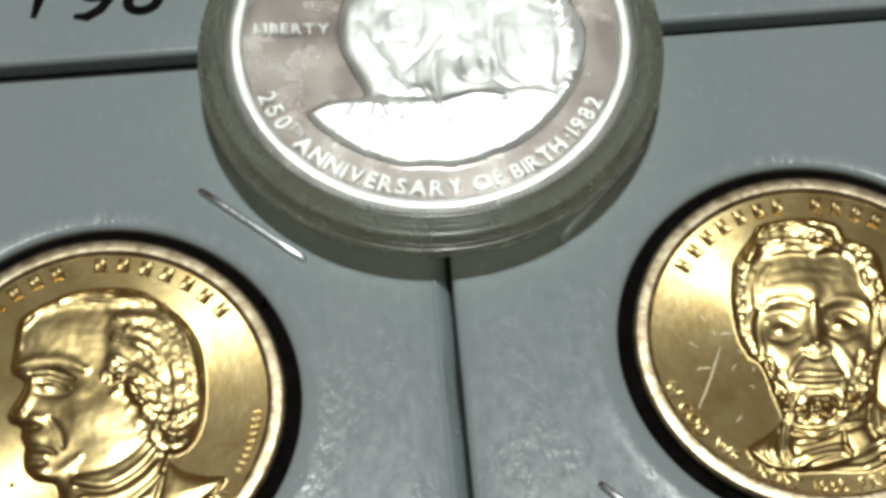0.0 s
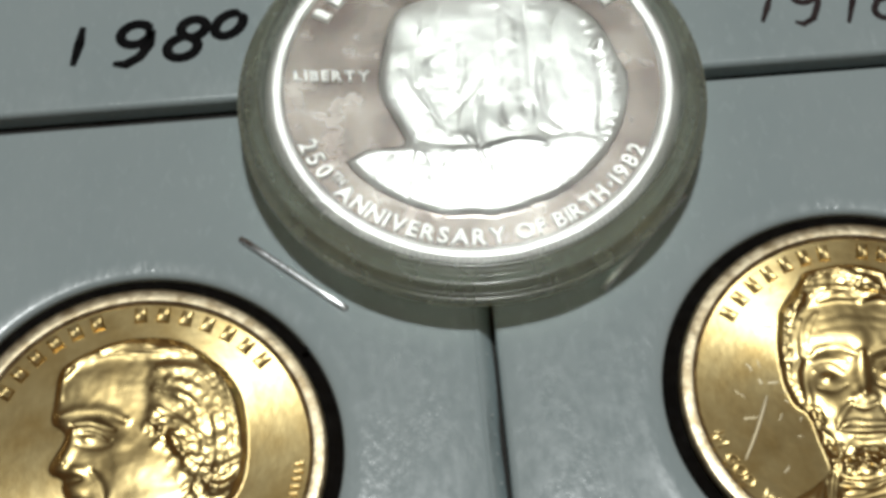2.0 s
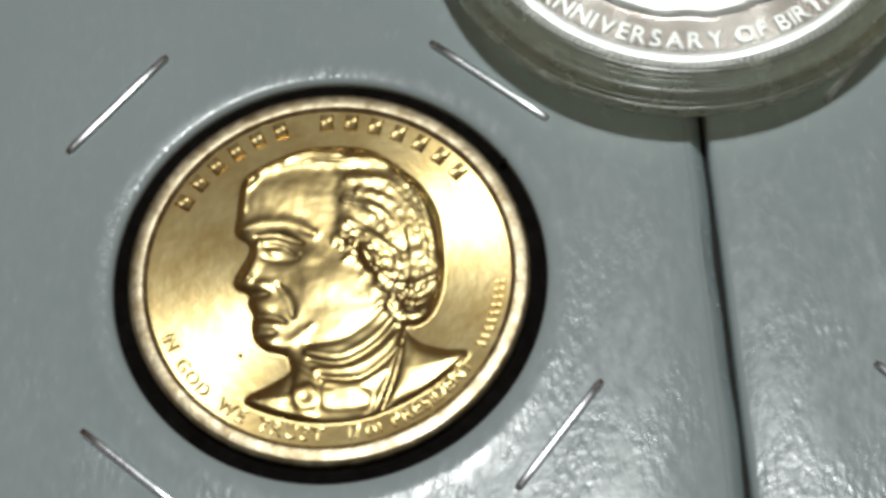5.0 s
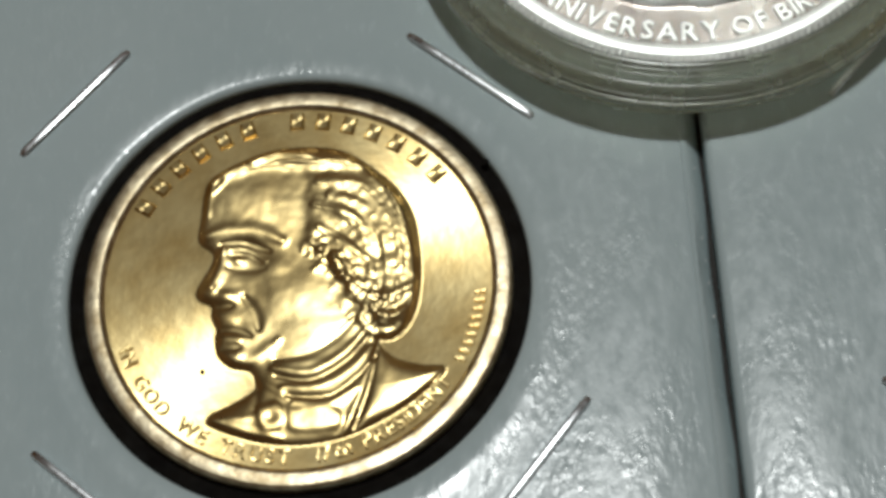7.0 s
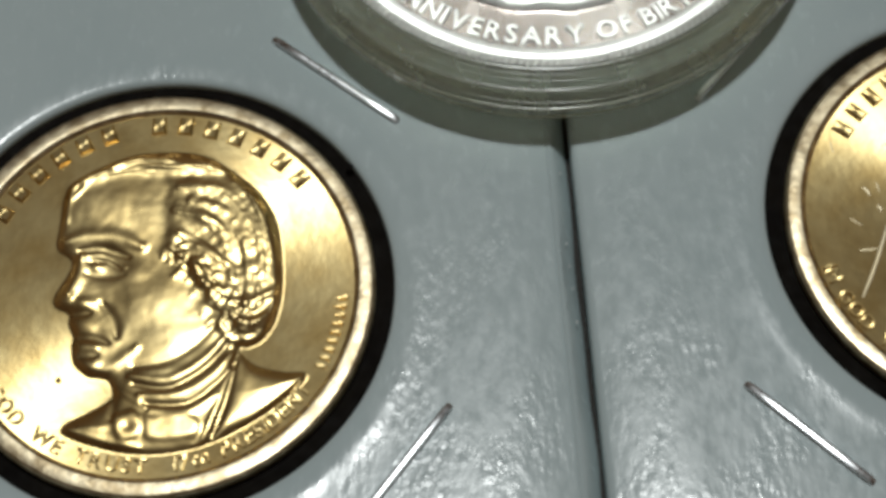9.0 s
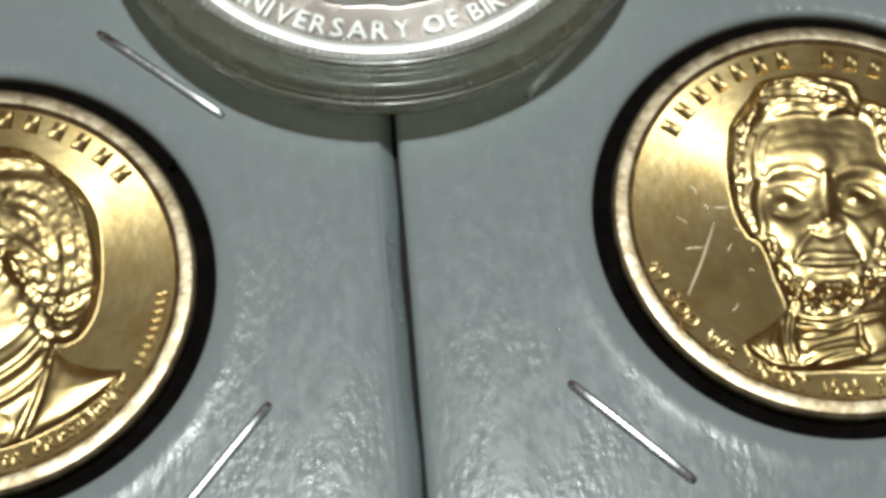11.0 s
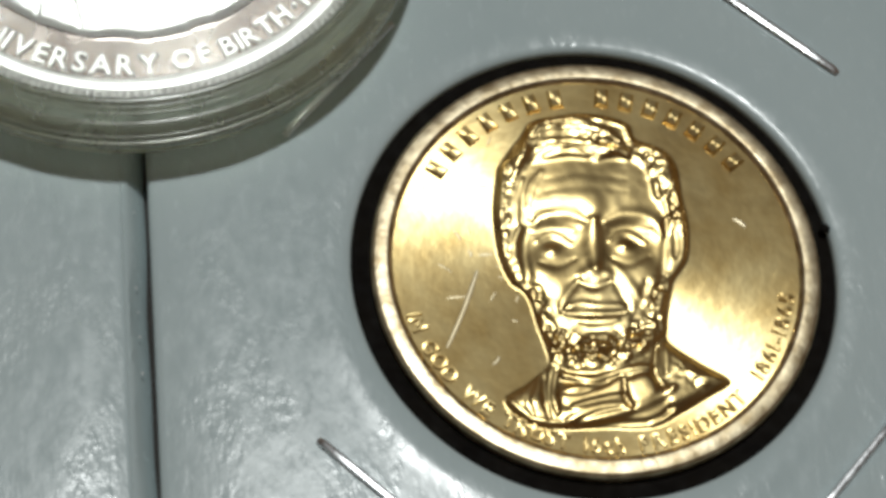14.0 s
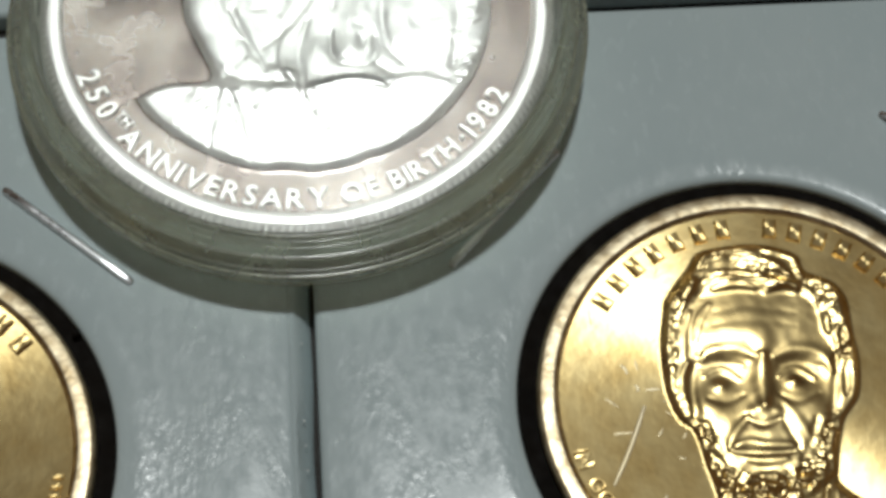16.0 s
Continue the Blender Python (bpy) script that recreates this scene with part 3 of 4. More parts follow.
def profile_bust(s):
    # head, nose, neck and shoulders
    s.outline([(-0.58, 0.63), (-0.53, 0.75), (-0.35, 0.85), (-0.13, 0.92), (0.12, 0.92), (0.32, 0.87), (0.49, 0.74), (0.63, 0.60), (0.73, 0.41), (0.76, 0.19), (0.76, -0.04), (0.72, -0.24), (0.64, -0.37), (0.55, -0.42), (0.49, -0.42), (0.58, -0.54), (0.74, -0.60), (0.89, -0.63), (0.74, -0.78), (0.53, -0.91), (0.26, -1.02), (-0.01, -1.05), (-0.27, -1.01), (-0.57, -0.87), (-0.39, -0.76), (-0.28, -0.69), (-0.29, -0.57), (-0.41, -0.53), (-0.49, -0.45), (-0.51, -0.34), (-0.50, -0.27), (-0.53, -0.19), (-0.53, -0.12), (-0.61, -0.07), (-0.62, -0.00), (-0.54, 0.14), (-0.52, 0.23), (-0.61, 0.32), (-0.60, 0.45)])
    # brow, eye and nose
    s.bump(-0.274, 0.561, 0.303, 0.177, -5, 0.0080)
    s.stroke([(-0.56, 0.35), (-0.42, 0.37), (-0.24, 0.35), (-0.09, 0.28)], 0.053, 0.0110)
    s.bump(-0.302, 0.187, 0.169, 0.092, -4, -0.0120)
    s.bump(-0.358, 0.169, 0.070, 0.042, -4, 0.0080)
    s.stroke([(-0.45, 0.24), (-0.33, 0.24), (-0.19, 0.15)], 0.021, 0.0050)
    s.stroke([(-0.43, 0.13), (-0.31, 0.10), (-0.20, 0.10)], 0.025, -0.0030)
    s.bump(-0.134, 0.114, 0.077, 0.076, -4, 0.0070)
    s.stroke([(-0.46, 0.25), (-0.48, 0.13), (-0.53, 0.00)], 0.046, 0.0120)
    s.bump(-0.552, -0.021, 0.049, 0.053, -4, 0.0080)
    s.bump(-0.448, -0.066, 0.077, 0.041, -4, 0.0110)
    s.stroke([(-0.52, -0.13), (-0.40, -0.13)], 0.024, -0.0060)
    s.stroke([(-0.47, 0.29), (-0.33, 0.29), (-0.17, 0.22)], 0.025, -0.0070)
    s.bump(-0.372, 0.170, 0.032, 0.023, -4, 0.0050)
    s.stroke([(-0.40, 0.21), (-0.30, 0.20), (-0.22, 0.14)], 0.014, -0.0040)
    # cheek, mouth and chin
    s.stroke([(-0.33, -0.08), (-0.26, -0.19), (-0.24, -0.30)], 0.035, -0.0070)
    s.bump(-0.031, -0.090, 0.229, 0.172, -4, 0.0130)
    s.bump(0.104, -0.323, 0.241, 0.118, 16, 0.0080)
    s.bump(-0.440, -0.216, 0.083, 0.052, -4, 0.0060)
    s.stroke([(-0.51, -0.28), (-0.37, -0.30), (-0.29, -0.34)], 0.024, -0.0070)
    s.stroke([(-0.49, -0.34), (-0.36, -0.36)], 0.028, 0.0050)
    s.stroke([(-0.47, -0.41), (-0.36, -0.41)], 0.028, -0.0060)
    s.bump(-0.394, -0.484, 0.096, 0.058, -4, 0.0100)
    s.stroke([(-0.33, -0.53), (-0.19, -0.44), (-0.12, -0.38)], 0.038, 0.0050)
    s.stroke([(-0.14, -0.50), (0.03, -0.49), (0.21, -0.40), (0.35, -0.27)], 0.034, -0.0060)
    # hair swept back from the brow
    s.lock([(-0.55, 0.68), (-0.40, 0.80), (-0.15, 0.85), (0.16, 0.82), (0.46, 0.77)], 0.054, 0.0190)
    s.lock([(-0.27, 0.84), (-0.09, 0.91), (0.16, 0.90), (0.34, 0.83)], 0.040, 0.0090)
    s.lock([(-0.56, 0.49), (-0.55, 0.62), (-0.47, 0.72)], 0.032, 0.0060)
    s.plate([(0.10, 0.71), (0.44, 0.72), (0.63, 0.53), (0.72, 0.23), (0.72, -0.15), (0.62, -0.38), (0.45, -0.33), (0.32, -0.04), (0.13, 0.28), (0.06, 0.51)], 0.0120, 0.079)
    s.lock([(0.15, 0.67), (0.40, 0.62), (0.59, 0.39), (0.65, 0.08), (0.60, -0.21)], 0.050, 0.0060)
    s.lock([(0.22, 0.56), (0.43, 0.47), (0.54, 0.21), (0.56, -0.06), (0.50, -0.28)], 0.050, 0.0060)
    s.lock([(0.49, 0.68), (0.64, 0.47), (0.71, 0.19), (0.71, -0.11), (0.65, -0.33)], 0.043, 0.0060)
    s.lock([(0.12, 0.51), (0.29, 0.45), (0.43, 0.29), (0.46, 0.02)], 0.046, 0.0070)
    s.bump(0.106, 0.309, 0.056, 0.077, -4, 0.0090)
    s.bump(0.292, 0.438, 0.071, 0.054, -5, 0.0080)
    s.stroke([(0.08, 0.65), (0.06, 0.36)], 0.053, -0.0030)
    s.bump(0.218, 0.289, 0.077, 0.054, -4, -0.0080)
    s.bump(0.494, 0.133, 0.105, 0.053, 26, -0.0060)
    # curls over the ear, down to the nape
    s.stroke([(0.04, 0.20), (0.06, 0.24), (0.10, 0.24)], 0.030, 0.0057)
    s.stroke([(0.14, 0.19), (0.17, 0.24), (0.20, 0.26)], 0.027, 0.0024)
    s.stroke([(0.14, 0.26), (0.20, 0.27), (0.25, 0.25)], 0.027, 0.0032)
    s.stroke([(0.11, 0.07), (0.15, 0.08), (0.22, 0.05)], 0.033, 0.0047)
    s.stroke([(0.20, 0.13), (0.24, 0.16), (0.26, 0.16)], 0.037, 0.0042)
    s.stroke([(0.22, 0.12), (0.28, 0.15), (0.32, 0.15)], 0.032, 0.0037)
    s.stroke([(0.21, -0.07), (0.24, -0.02), (0.25, -0.00)], 0.025, 0.0022)
    s.stroke([(0.26, 0.01), (0.30, 0.04), (0.34, 0.04)], 0.038, 0.0028)
    s.stroke([(0.31, 0.06), (0.34, 0.09), (0.38, 0.07)], 0.035, 0.0033)
    s.stroke([(0.28, -0.20), (0.29, -0.15), (0.32, -0.14)], 0.035, 0.0045)
    s.stroke([(0.32, -0.12), (0.34, -0.06), (0.38, -0.04)], 0.034, 0.0056)
    s.stroke([(0.42, -0.06), (0.44, -0.05), (0.48, -0.08)], 0.038, 0.0051)
    s.stroke([(0.31, -0.27), (0.35, -0.24), (0.41, -0.24)], 0.027, 0.0038)
    s.stroke([(0.37, -0.16), (0.40, -0.15), (0.45, -0.18)], 0.025, 0.0027)
    s.stroke([(0.48, -0.16), (0.52, -0.12), (0.53, -0.11)], 0.030, 0.0028)
    s.stroke([(0.38, -0.31), (0.40, -0.25), (0.44, -0.23)], 0.025, 0.0040)
    s.stroke([(0.46, -0.33), (0.50, -0.27), (0.51, -0.25)], 0.030, 0.0060)
    s.stroke([(0.53, -0.22), (0.56, -0.18), (0.59, -0.18)], 0.027, 0.0056)
    s.stroke([(0.51, -0.41), (0.52, -0.35), (0.54, -0.34)], 0.027, 0.0029)
    s.stroke([(0.57, -0.35), (0.60, -0.28), (0.62, -0.25)], 0.037, 0.0036)
    s.stroke([(0.60, -0.30), (0.65, -0.28), (0.71, -0.30)], 0.025, 0.0028)
    s.lock([(0.38, -0.27), (0.48, -0.39), (0.60, -0.39), (0.70, -0.26)], 0.038, 0.0100)
    s.lock([(0.45, -0.22), (0.55, -0.30), (0.65, -0.23)], 0.031, 0.0070)
    s.curls([(0.15, 0.20), (0.35, -0.04), (0.55, -0.28)], 0.091, 0.0050)
    s.lock([(0.23, 0.13), (0.38, -0.07), (0.56, -0.15), (0.73, -0.07)], 0.042, 0.0080)
    s.lock([(0.28, -0.00), (0.46, -0.23), (0.62, -0.27), (0.73, -0.16)], 0.042, 0.0090)
    s.lock([(0.10, 0.26), (0.20, 0.16), (0.28, 0.02)], 0.039, 0.0080)
    s.lock([(0.15, 0.35), (0.29, 0.24), (0.42, 0.12)], 0.039, 0.0070)
    s.lock([(0.58, 0.59), (0.68, 0.37), (0.73, 0.12)], 0.032, 0.0060)
    s.curls([(0.29, 0.57), (0.50, 0.32), (0.59, -0.06)], 0.213, 0.0014)
    # neckcloth, bow and coat
    s.stroke([(-0.16, -0.56), (0.07, -0.60), (0.27, -0.50), (0.41, -0.35)], 0.031, 0.0080)
    s.stroke([(-0.14, -0.61), (0.08, -0.65), (0.29, -0.54), (0.43, -0.39)], 0.017, -0.0060)
    s.stroke([(-0.10, -0.69), (0.13, -0.70), (0.32, -0.60), (0.45, -0.46)], 0.034, 0.0080)
    s.stroke([(-0.08, -0.74), (0.17, -0.76), (0.35, -0.65), (0.46, -0.53)], 0.017, -0.0070)
    s.stroke([(-0.04, -0.79), (0.18, -0.81), (0.35, -0.72)], 0.030, 0.0060)
    s.bump(-0.001, -0.534, 0.137, 0.043, -4, 0.0060)
    s.stroke([(-0.26, -0.62), (-0.14, -0.70), (-0.07, -0.76)], 0.027, 0.0050)
    s.stroke([(0.48, -0.45), (0.41, -0.74), (0.31, -1.00)], 0.024, -0.0100)
    s.stroke([(0.44, -0.57), (0.36, -0.79), (0.26, -1.00)], 0.024, 0.0060)
    s.plate([(0.54, -0.57), (0.84, -0.65), (0.67, -0.80), (0.43, -0.93), (0.39, -0.90)], 0.0070, 0.047)
    s.stroke([(0.21, -1.02), (0.46, -0.94), (0.70, -0.78), (0.86, -0.65)], 0.023, 0.0080)
    s.plate([(-0.07, -0.82), (0.21, -0.84), (0.22, -0.96), (-0.05, -0.96)], 0.0090, 0.030)
    s.plate([(-0.26, -0.81), (-0.14, -0.78), (-0.09, -0.85), (-0.11, -0.94), (-0.22, -0.95)], 0.0090, 0.027)
    s.bump(-0.173, -0.872, 0.040, 0.035, -4, -0.0060)
    s.stroke([(-0.29, -0.62), (-0.26, -0.73), (-0.27, -0.82)], 0.027, -0.0060)
    s.stroke([(-0.53, -0.86), (-0.37, -0.94), (-0.11, -1.01)], 0.027, 0.0060)
    s.bump(-0.358, -0.873, 0.101, 0.042, -4, 0.0050)


def rider_scene(s):
    # plinth of ground, arm, horse and rider
    s.outline([(-0.98, -0.62), (-0.81, -0.53), (-0.55, -0.51), (-0.60, -0.31), (-0.70, -0.02), (-0.65, 0.35), (-0.49, 0.73), (0.00, 0.83), (0.64, 0.76), (0.97, 0.52), (1.12, 0.13), (1.20, -0.20), (1.13, -0.52), (1.04, -0.69), (0.87, -0.88), (0.59, -1.04), (0.33, -1.11), (0.19, -1.21), (-0.07, -1.15), (-0.36, -1.13), (-0.65, -0.97), (-0.88, -0.78)])
    s.plate([(-0.96, -0.64), (-0.78, -0.54), (-0.48, -0.55), (-0.05, -0.61), (0.42, -0.56), (0.76, -0.62), (1.04, -0.67), (0.87, -0.88), (0.59, -1.04), (0.19, -1.16), (-0.07, -1.15), (-0.36, -1.13), (-0.65, -0.97), (-0.88, -0.78)], 0.0100, 0.053)
    s.bump(0.018, -0.638, 0.866, 0.293, -3, 0.0200)
    # arm, saddle cloth and legs
    s.stroke([(-0.60, 0.30), (-0.62, 0.02), (-0.52, -0.27), (-0.46, -0.48)], 0.076, 0.0100)
    s.stroke([(-0.40, -0.04), (-0.31, -0.28), (-0.21, -0.49)], 0.024, -0.0081)
    s.stroke([(-0.49, -0.43), (-0.35, -0.54), (-0.05, -0.58)], 0.027, -0.0069)
    s.bump(-0.267, -0.085, 0.153, 0.367, -3, 0.0100)
    s.stroke([(-0.21, -0.33), (-0.03, -0.14), (0.08, 0.02)], 0.027, -0.0058)
    s.stroke([(-0.48, -0.59), (-0.53, -0.82), (-0.55, -0.99)], 0.017, -0.0046)
    s.stroke([(-0.43, -0.61), (-0.37, -0.83), (-0.31, -1.08)], 0.017, -0.0058)
    s.stroke([(-0.01, -0.58), (0.03, -0.77), (0.14, -0.90)], 0.020, -0.0058)
    s.stroke([(-0.35, 0.67), (-0.41, 0.29), (-0.44, -0.04)], 0.028, -0.0040)
    s.stroke([(-0.18, 0.67), (-0.24, 0.33), (-0.19, 0.08)], 0.028, -0.0034)
    s.stroke([(-0.52, 0.13), (-0.44, -0.12), (-0.34, -0.24)], 0.031, 0.0060)
    s.stroke([(-0.07, -0.22), (-0.11, -0.41), (-0.05, -0.58)], 0.030, 0.0070)
    s.stroke([(-0.31, -0.40), (-0.18, -0.49), (-0.04, -0.52)], 0.030, 0.0060)
    s.bump(-0.322, 0.501, 0.104, 0.171, -3, 0.0080)
    s.bump(-0.076, 0.575, 0.091, 0.155, -3, 0.0070)
    # horse
    s.stroke([(0.24, 0.65), (0.21, 0.26), (0.21, -0.07)], 0.028, -0.0040)
    s.stroke([(0.45, 0.63), (0.45, 0.25), (0.43, -0.08)], 0.028, -0.0040)
    s.stroke([(0.34, 0.51), (0.32, 0.09), (0.30, -0.24)], 0.035, 0.0035)
    s.stroke([(0.70, 0.58), (0.62, 0.24), (0.63, -0.09), (0.69, -0.34)], 0.028, 0.0030)
    s.stroke([(0.95, 0.14), (0.96, -0.19), (0.90, -0.51)], 0.031, -0.0069)
    s.bump(0.753, 0.362, 0.098, 0.213, -3, 0.0080)
    s.bump(0.096, -0.346, 0.047, 0.104, -3, 0.0070)
    s.stroke([(0.52, -0.61), (0.66, -0.58), (0.86, -0.62)], 0.027, 0.0070)
    s.stroke([(-1.01, -0.66), (-0.78, -0.58), (-0.58, -0.58), (-0.38, -0.64)], 0.030, 0.0060)
    s.stroke([(0.08, -0.64), (0.29, -0.59), (0.49, -0.64)], 0.030, 0.0070)
    s.bump(0.307, -0.196, 0.143, 0.365, -3, 0.0100)
    s.bump(0.297, -0.397, 0.108, 0.088, -3, 0.0090)
    s.stroke([(0.19, -0.23), (0.19, -0.41), (0.29, -0.48), (0.43, -0.45), (0.45, -0.28)], 0.020, -0.0081)
    s.bump(0.369, -0.312, 0.027, 0.040, -3, -0.0069)
    s.stroke([(0.05, -0.14), (-0.01, -0.38), (0.02, -0.62)], 0.027, -0.0069)
    s.stroke([(0.53, 0.16), (0.50, -0.12), (0.53, -0.37), (0.69, -0.54)], 0.028, -0.0069)
    s.bump(0.788, -0.140, 0.188, 0.388, -3, 0.0100)
    s.stroke([(0.46, -0.48), (0.56, -0.55), (0.76, -0.52)], 0.027, -0.0058)
    s.stroke([(-0.08, 0.36), (-0.06, 0.11), (-0.11, -0.09)], 0.031, -0.0058)
    s.stroke([(-0.36, 0.29), (-0.33, 0.08)], 0.031, -0.0058)
    s.bump(0.120, 0.225, 0.104, 0.168, -3, 0.0060)
    s.bump(-0.500, 0.215, 0.089, 0.250, -3, 0.0080)
    s.bump(-0.028, -0.057, 0.102, 0.245, -3, 0.0070)
    s.bump(0.576, -0.251, 0.088, 0.202, -3, 0.0070)
    s.bump(0.265, 0.387, 0.139, 0.170, -3, 0.0070)
    s.bump(0.993, -0.151, 0.075, 0.245, -3, 0.0060)
    # fringe of foliage
    s.stroke([(1.06, -0.64), (1.08, -0.61), (1.08, -0.58)], 0.018, 0.0107)
    s.stroke([(0.99, 0.13), (1.03, 0.15), (1.08, 0.16)], 0.017, 0.0088)
    s.stroke([(1.08, -0.34), (1.12, -0.34), (1.17, -0.35)], 0.015, 0.0063)
    s.stroke([(0.90, 0.46), (0.94, 0.49), (0.95, 0.52)], 0.018, 0.0099)
    s.stroke([(0.93, 0.21), (0.95, 0.24), (0.97, 0.26)], 0.021, 0.0107)
    s.stroke([(0.98, 0.29), (1.04, 0.30), (1.09, 0.30)], 0.019, 0.0115)
    s.stroke([(1.06, 0.09), (1.10, 0.09), (1.12, 0.08)], 0.019, 0.0092)
    s.stroke([(1.02, -0.11), (1.08, -0.12), (1.11, -0.13)], 0.016, 0.0122)
    s.stroke([(0.98, -0.57), (1.04, -0.54), (1.08, -0.51)], 0.017, 0.0076)
    s.stroke([(1.02, 0.07), (1.05, 0.13), (1.09, 0.19)], 0.020, 0.0082)
    s.stroke([(1.00, -0.63), (1.04, -0.61), (1.08, -0.58)], 0.017, 0.0082)
    s.stroke([(0.95, 0.28), (0.98, 0.27), (1.04, 0.26)], 0.020, 0.0111)
    s.stroke([(0.97, -0.55), (1.00, -0.55), (1.02, -0.54)], 0.015, 0.0076)
    s.stroke([(0.94, -0.54), (0.99, -0.51), (1.05, -0.48)], 0.015, 0.0122)
    s.stroke([(1.06, -0.04), (1.07, 0.01), (1.09, 0.05)], 0.018, 0.0066)
    s.stroke([(0.94, -0.60), (0.96, -0.60), (0.99, -0.59)], 0.019, 0.0071)
    s.stroke([(0.99, 0.28), (1.02, 0.30), (1.03, 0.32)], 0.015, 0.0063)
    s.stroke([(1.02, 0.10), (1.04, 0.10), (1.08, 0.11)], 0.014, 0.0091)
    s.stroke([(1.04, -0.39), (1.10, -0.39), (1.14, -0.40)], 0.018, 0.0093)
    s.stroke([(1.00, 0.22), (1.02, 0.25), (1.04, 0.27)], 0.020, 0.0069)
    s.stroke([(1.03, -0.20), (1.07, -0.18), (1.09, -0.17)], 0.015, 0.0102)
    s.stroke([(0.97, 0.00), (0.98, 0.02), (1.02, 0.03)], 0.014, 0.0071)
    s.stroke([(0.91, 0.37), (0.98, 0.40), (1.03, 0.44)], 0.021, 0.0076)
    s.stroke([(0.98, -0.04), (1.04, -0.02), (1.07, 0.00)], 0.019, 0.0078)
    s.stroke([(1.05, -0.02), (1.05, 0.01), (1.07, 0.04)], 0.015, 0.0111)
    s.stroke([(0.94, 0.20), (0.95, 0.23), (0.98, 0.26)], 0.018, 0.0093)
    s.stroke([(1.01, 0.09), (1.06, 0.14), (1.08, 0.20)], 0.019, 0.0090)
    s.stroke([(1.06, -0.14), (1.08, -0.10), (1.09, -0.05)], 0.015, 0.0067)
    s.stroke([(0.99, -0.46), (1.04, -0.43), (1.09, -0.40)], 0.015, 0.0129)
    s.stroke([(0.96, 0.06), (0.98, 0.07), (1.01, 0.08)], 0.020, 0.0107)
    s.stroke([(0.88, 0.47), (0.91, 0.51), (0.95, 0.54)], 0.018, 0.0065)
    s.stroke([(0.98, 0.18), (1.01, 0.18), (1.03, 0.17)], 0.015, 0.0100)
    s.stroke([(1.00, 0.04), (1.03, 0.05), (1.08, 0.05)], 0.015, 0.0066)
    s.stroke([(1.01, -0.48), (1.05, -0.49), (1.11, -0.50)], 0.018, 0.0114)
    s.curls([(-0.28, 0.63), (-0.26, 0.20), (-0.27, -0.21), (-0.21, -0.45)], 0.210, 0.0011)
    s.curls([(0.35, 0.60), (0.39, 0.13), (0.37, -0.24), (0.40, -0.44)], 0.246, 0.0011)
    s.curls([(0.82, 0.32), (0.86, -0.10), (0.86, -0.51)], 0.174, 0.0011)
    s.curls([(-0.71, -0.73), (-0.06, -0.85), (0.67, -0.85)], 0.198, 0.0016)


def soften(z, times):
    for _ in range(times):
        z = (z + np.roll(z, 1, 0) + np.roll(z, -1, 0) + np.roll(z, 1, 1) + np.roll(z, -1, 1)) / 5
    return z


def relief_disc(name, model, radius, field, material, raised, n=420, dish=0.0, clip=1.3, rise=0.022, edge=0.035, dome=0.024, gain=1.1, lumps=0.0018, rounds=2):
    """The struck face of a coin: a fine sheet whose height follows the relief."""
    s = Sculptor(radius, n)
    model(s)
    s.solid = np.maximum(s.solid, np.hypot(s.x, s.y) - clip)
    z, cover = s.height(rise, edge, dome, gain, lumps)
    x, y = s.x, s.y
    z = soften(z, rounds) + field - dish * (1 - (x * x + y * y) / radius ** 2)
    keep = (x * x + y * y < (radius * 0.998) ** 2).ravel()
    ids = -np.ones(n * n, int)
    ids[keep] = np.arange(keep.sum())
    ids = ids.reshape(n, n)
    quads = np.stack([ids[:-1, :-1], ids[:-1, 1:], ids[1:, 1:], ids[1:, :-1]], -1).reshape(-1, 4)
    whole = (quads >= 0).all(1)
    verts = np.stack([x, y, z], -1).reshape(-1, 3)[keep]
    me = mesh_of(name, verts, quads[whole].tolist(), material, crease=False)
    me.materials.append(raised)
    me.polygons.foreach_set("material_index", cover[:-1, :-1].ravel()[whole].astype(np.int32))
    return me


DISH = 0.025


def field_height(x, y):
    """The hollow field of a gold coin."""
    return 0.014 - DISH * (1 - (x * x + y * y) / 1.235 ** 2)


def gold_coin(at, model, label, legends):
    """A brass-gold coin: struck face, raised rim with its edge, and the lettering round it."""
    coin = thing("gold_coin", (*at, 0.0), label, "coin", "gold-coloured coins")
    top, field = 0.04, 0.014
    part("face", relief_disc("face", model, 1.235, field, GOLD, GOLD_RELIEF, dish=DISH), coin, "struck brass-gold face with a bust in relief")
    v, f = lathe([(1.19, field - 0.02), (1.200, field + 0.003), (1.207, field + 0.010), (1.219, top - 0.008), (1.227, top - 0.001), (1.234, top), (1.300, top - 0.001), (1.310, top - 0.004), (1.319, top - 0.014), (1.325, top - 0.030), (1.325, -0.12), (1.31, -0.14), (1.2, -0.14)], 260, True)
    part("rim", mesh_of("rim", v, f, GOLD_RIM), coin, "worn pale rim")
    for name, pieces in legends:
        lettering(coin, pieces, GOLD, name)
    return coin


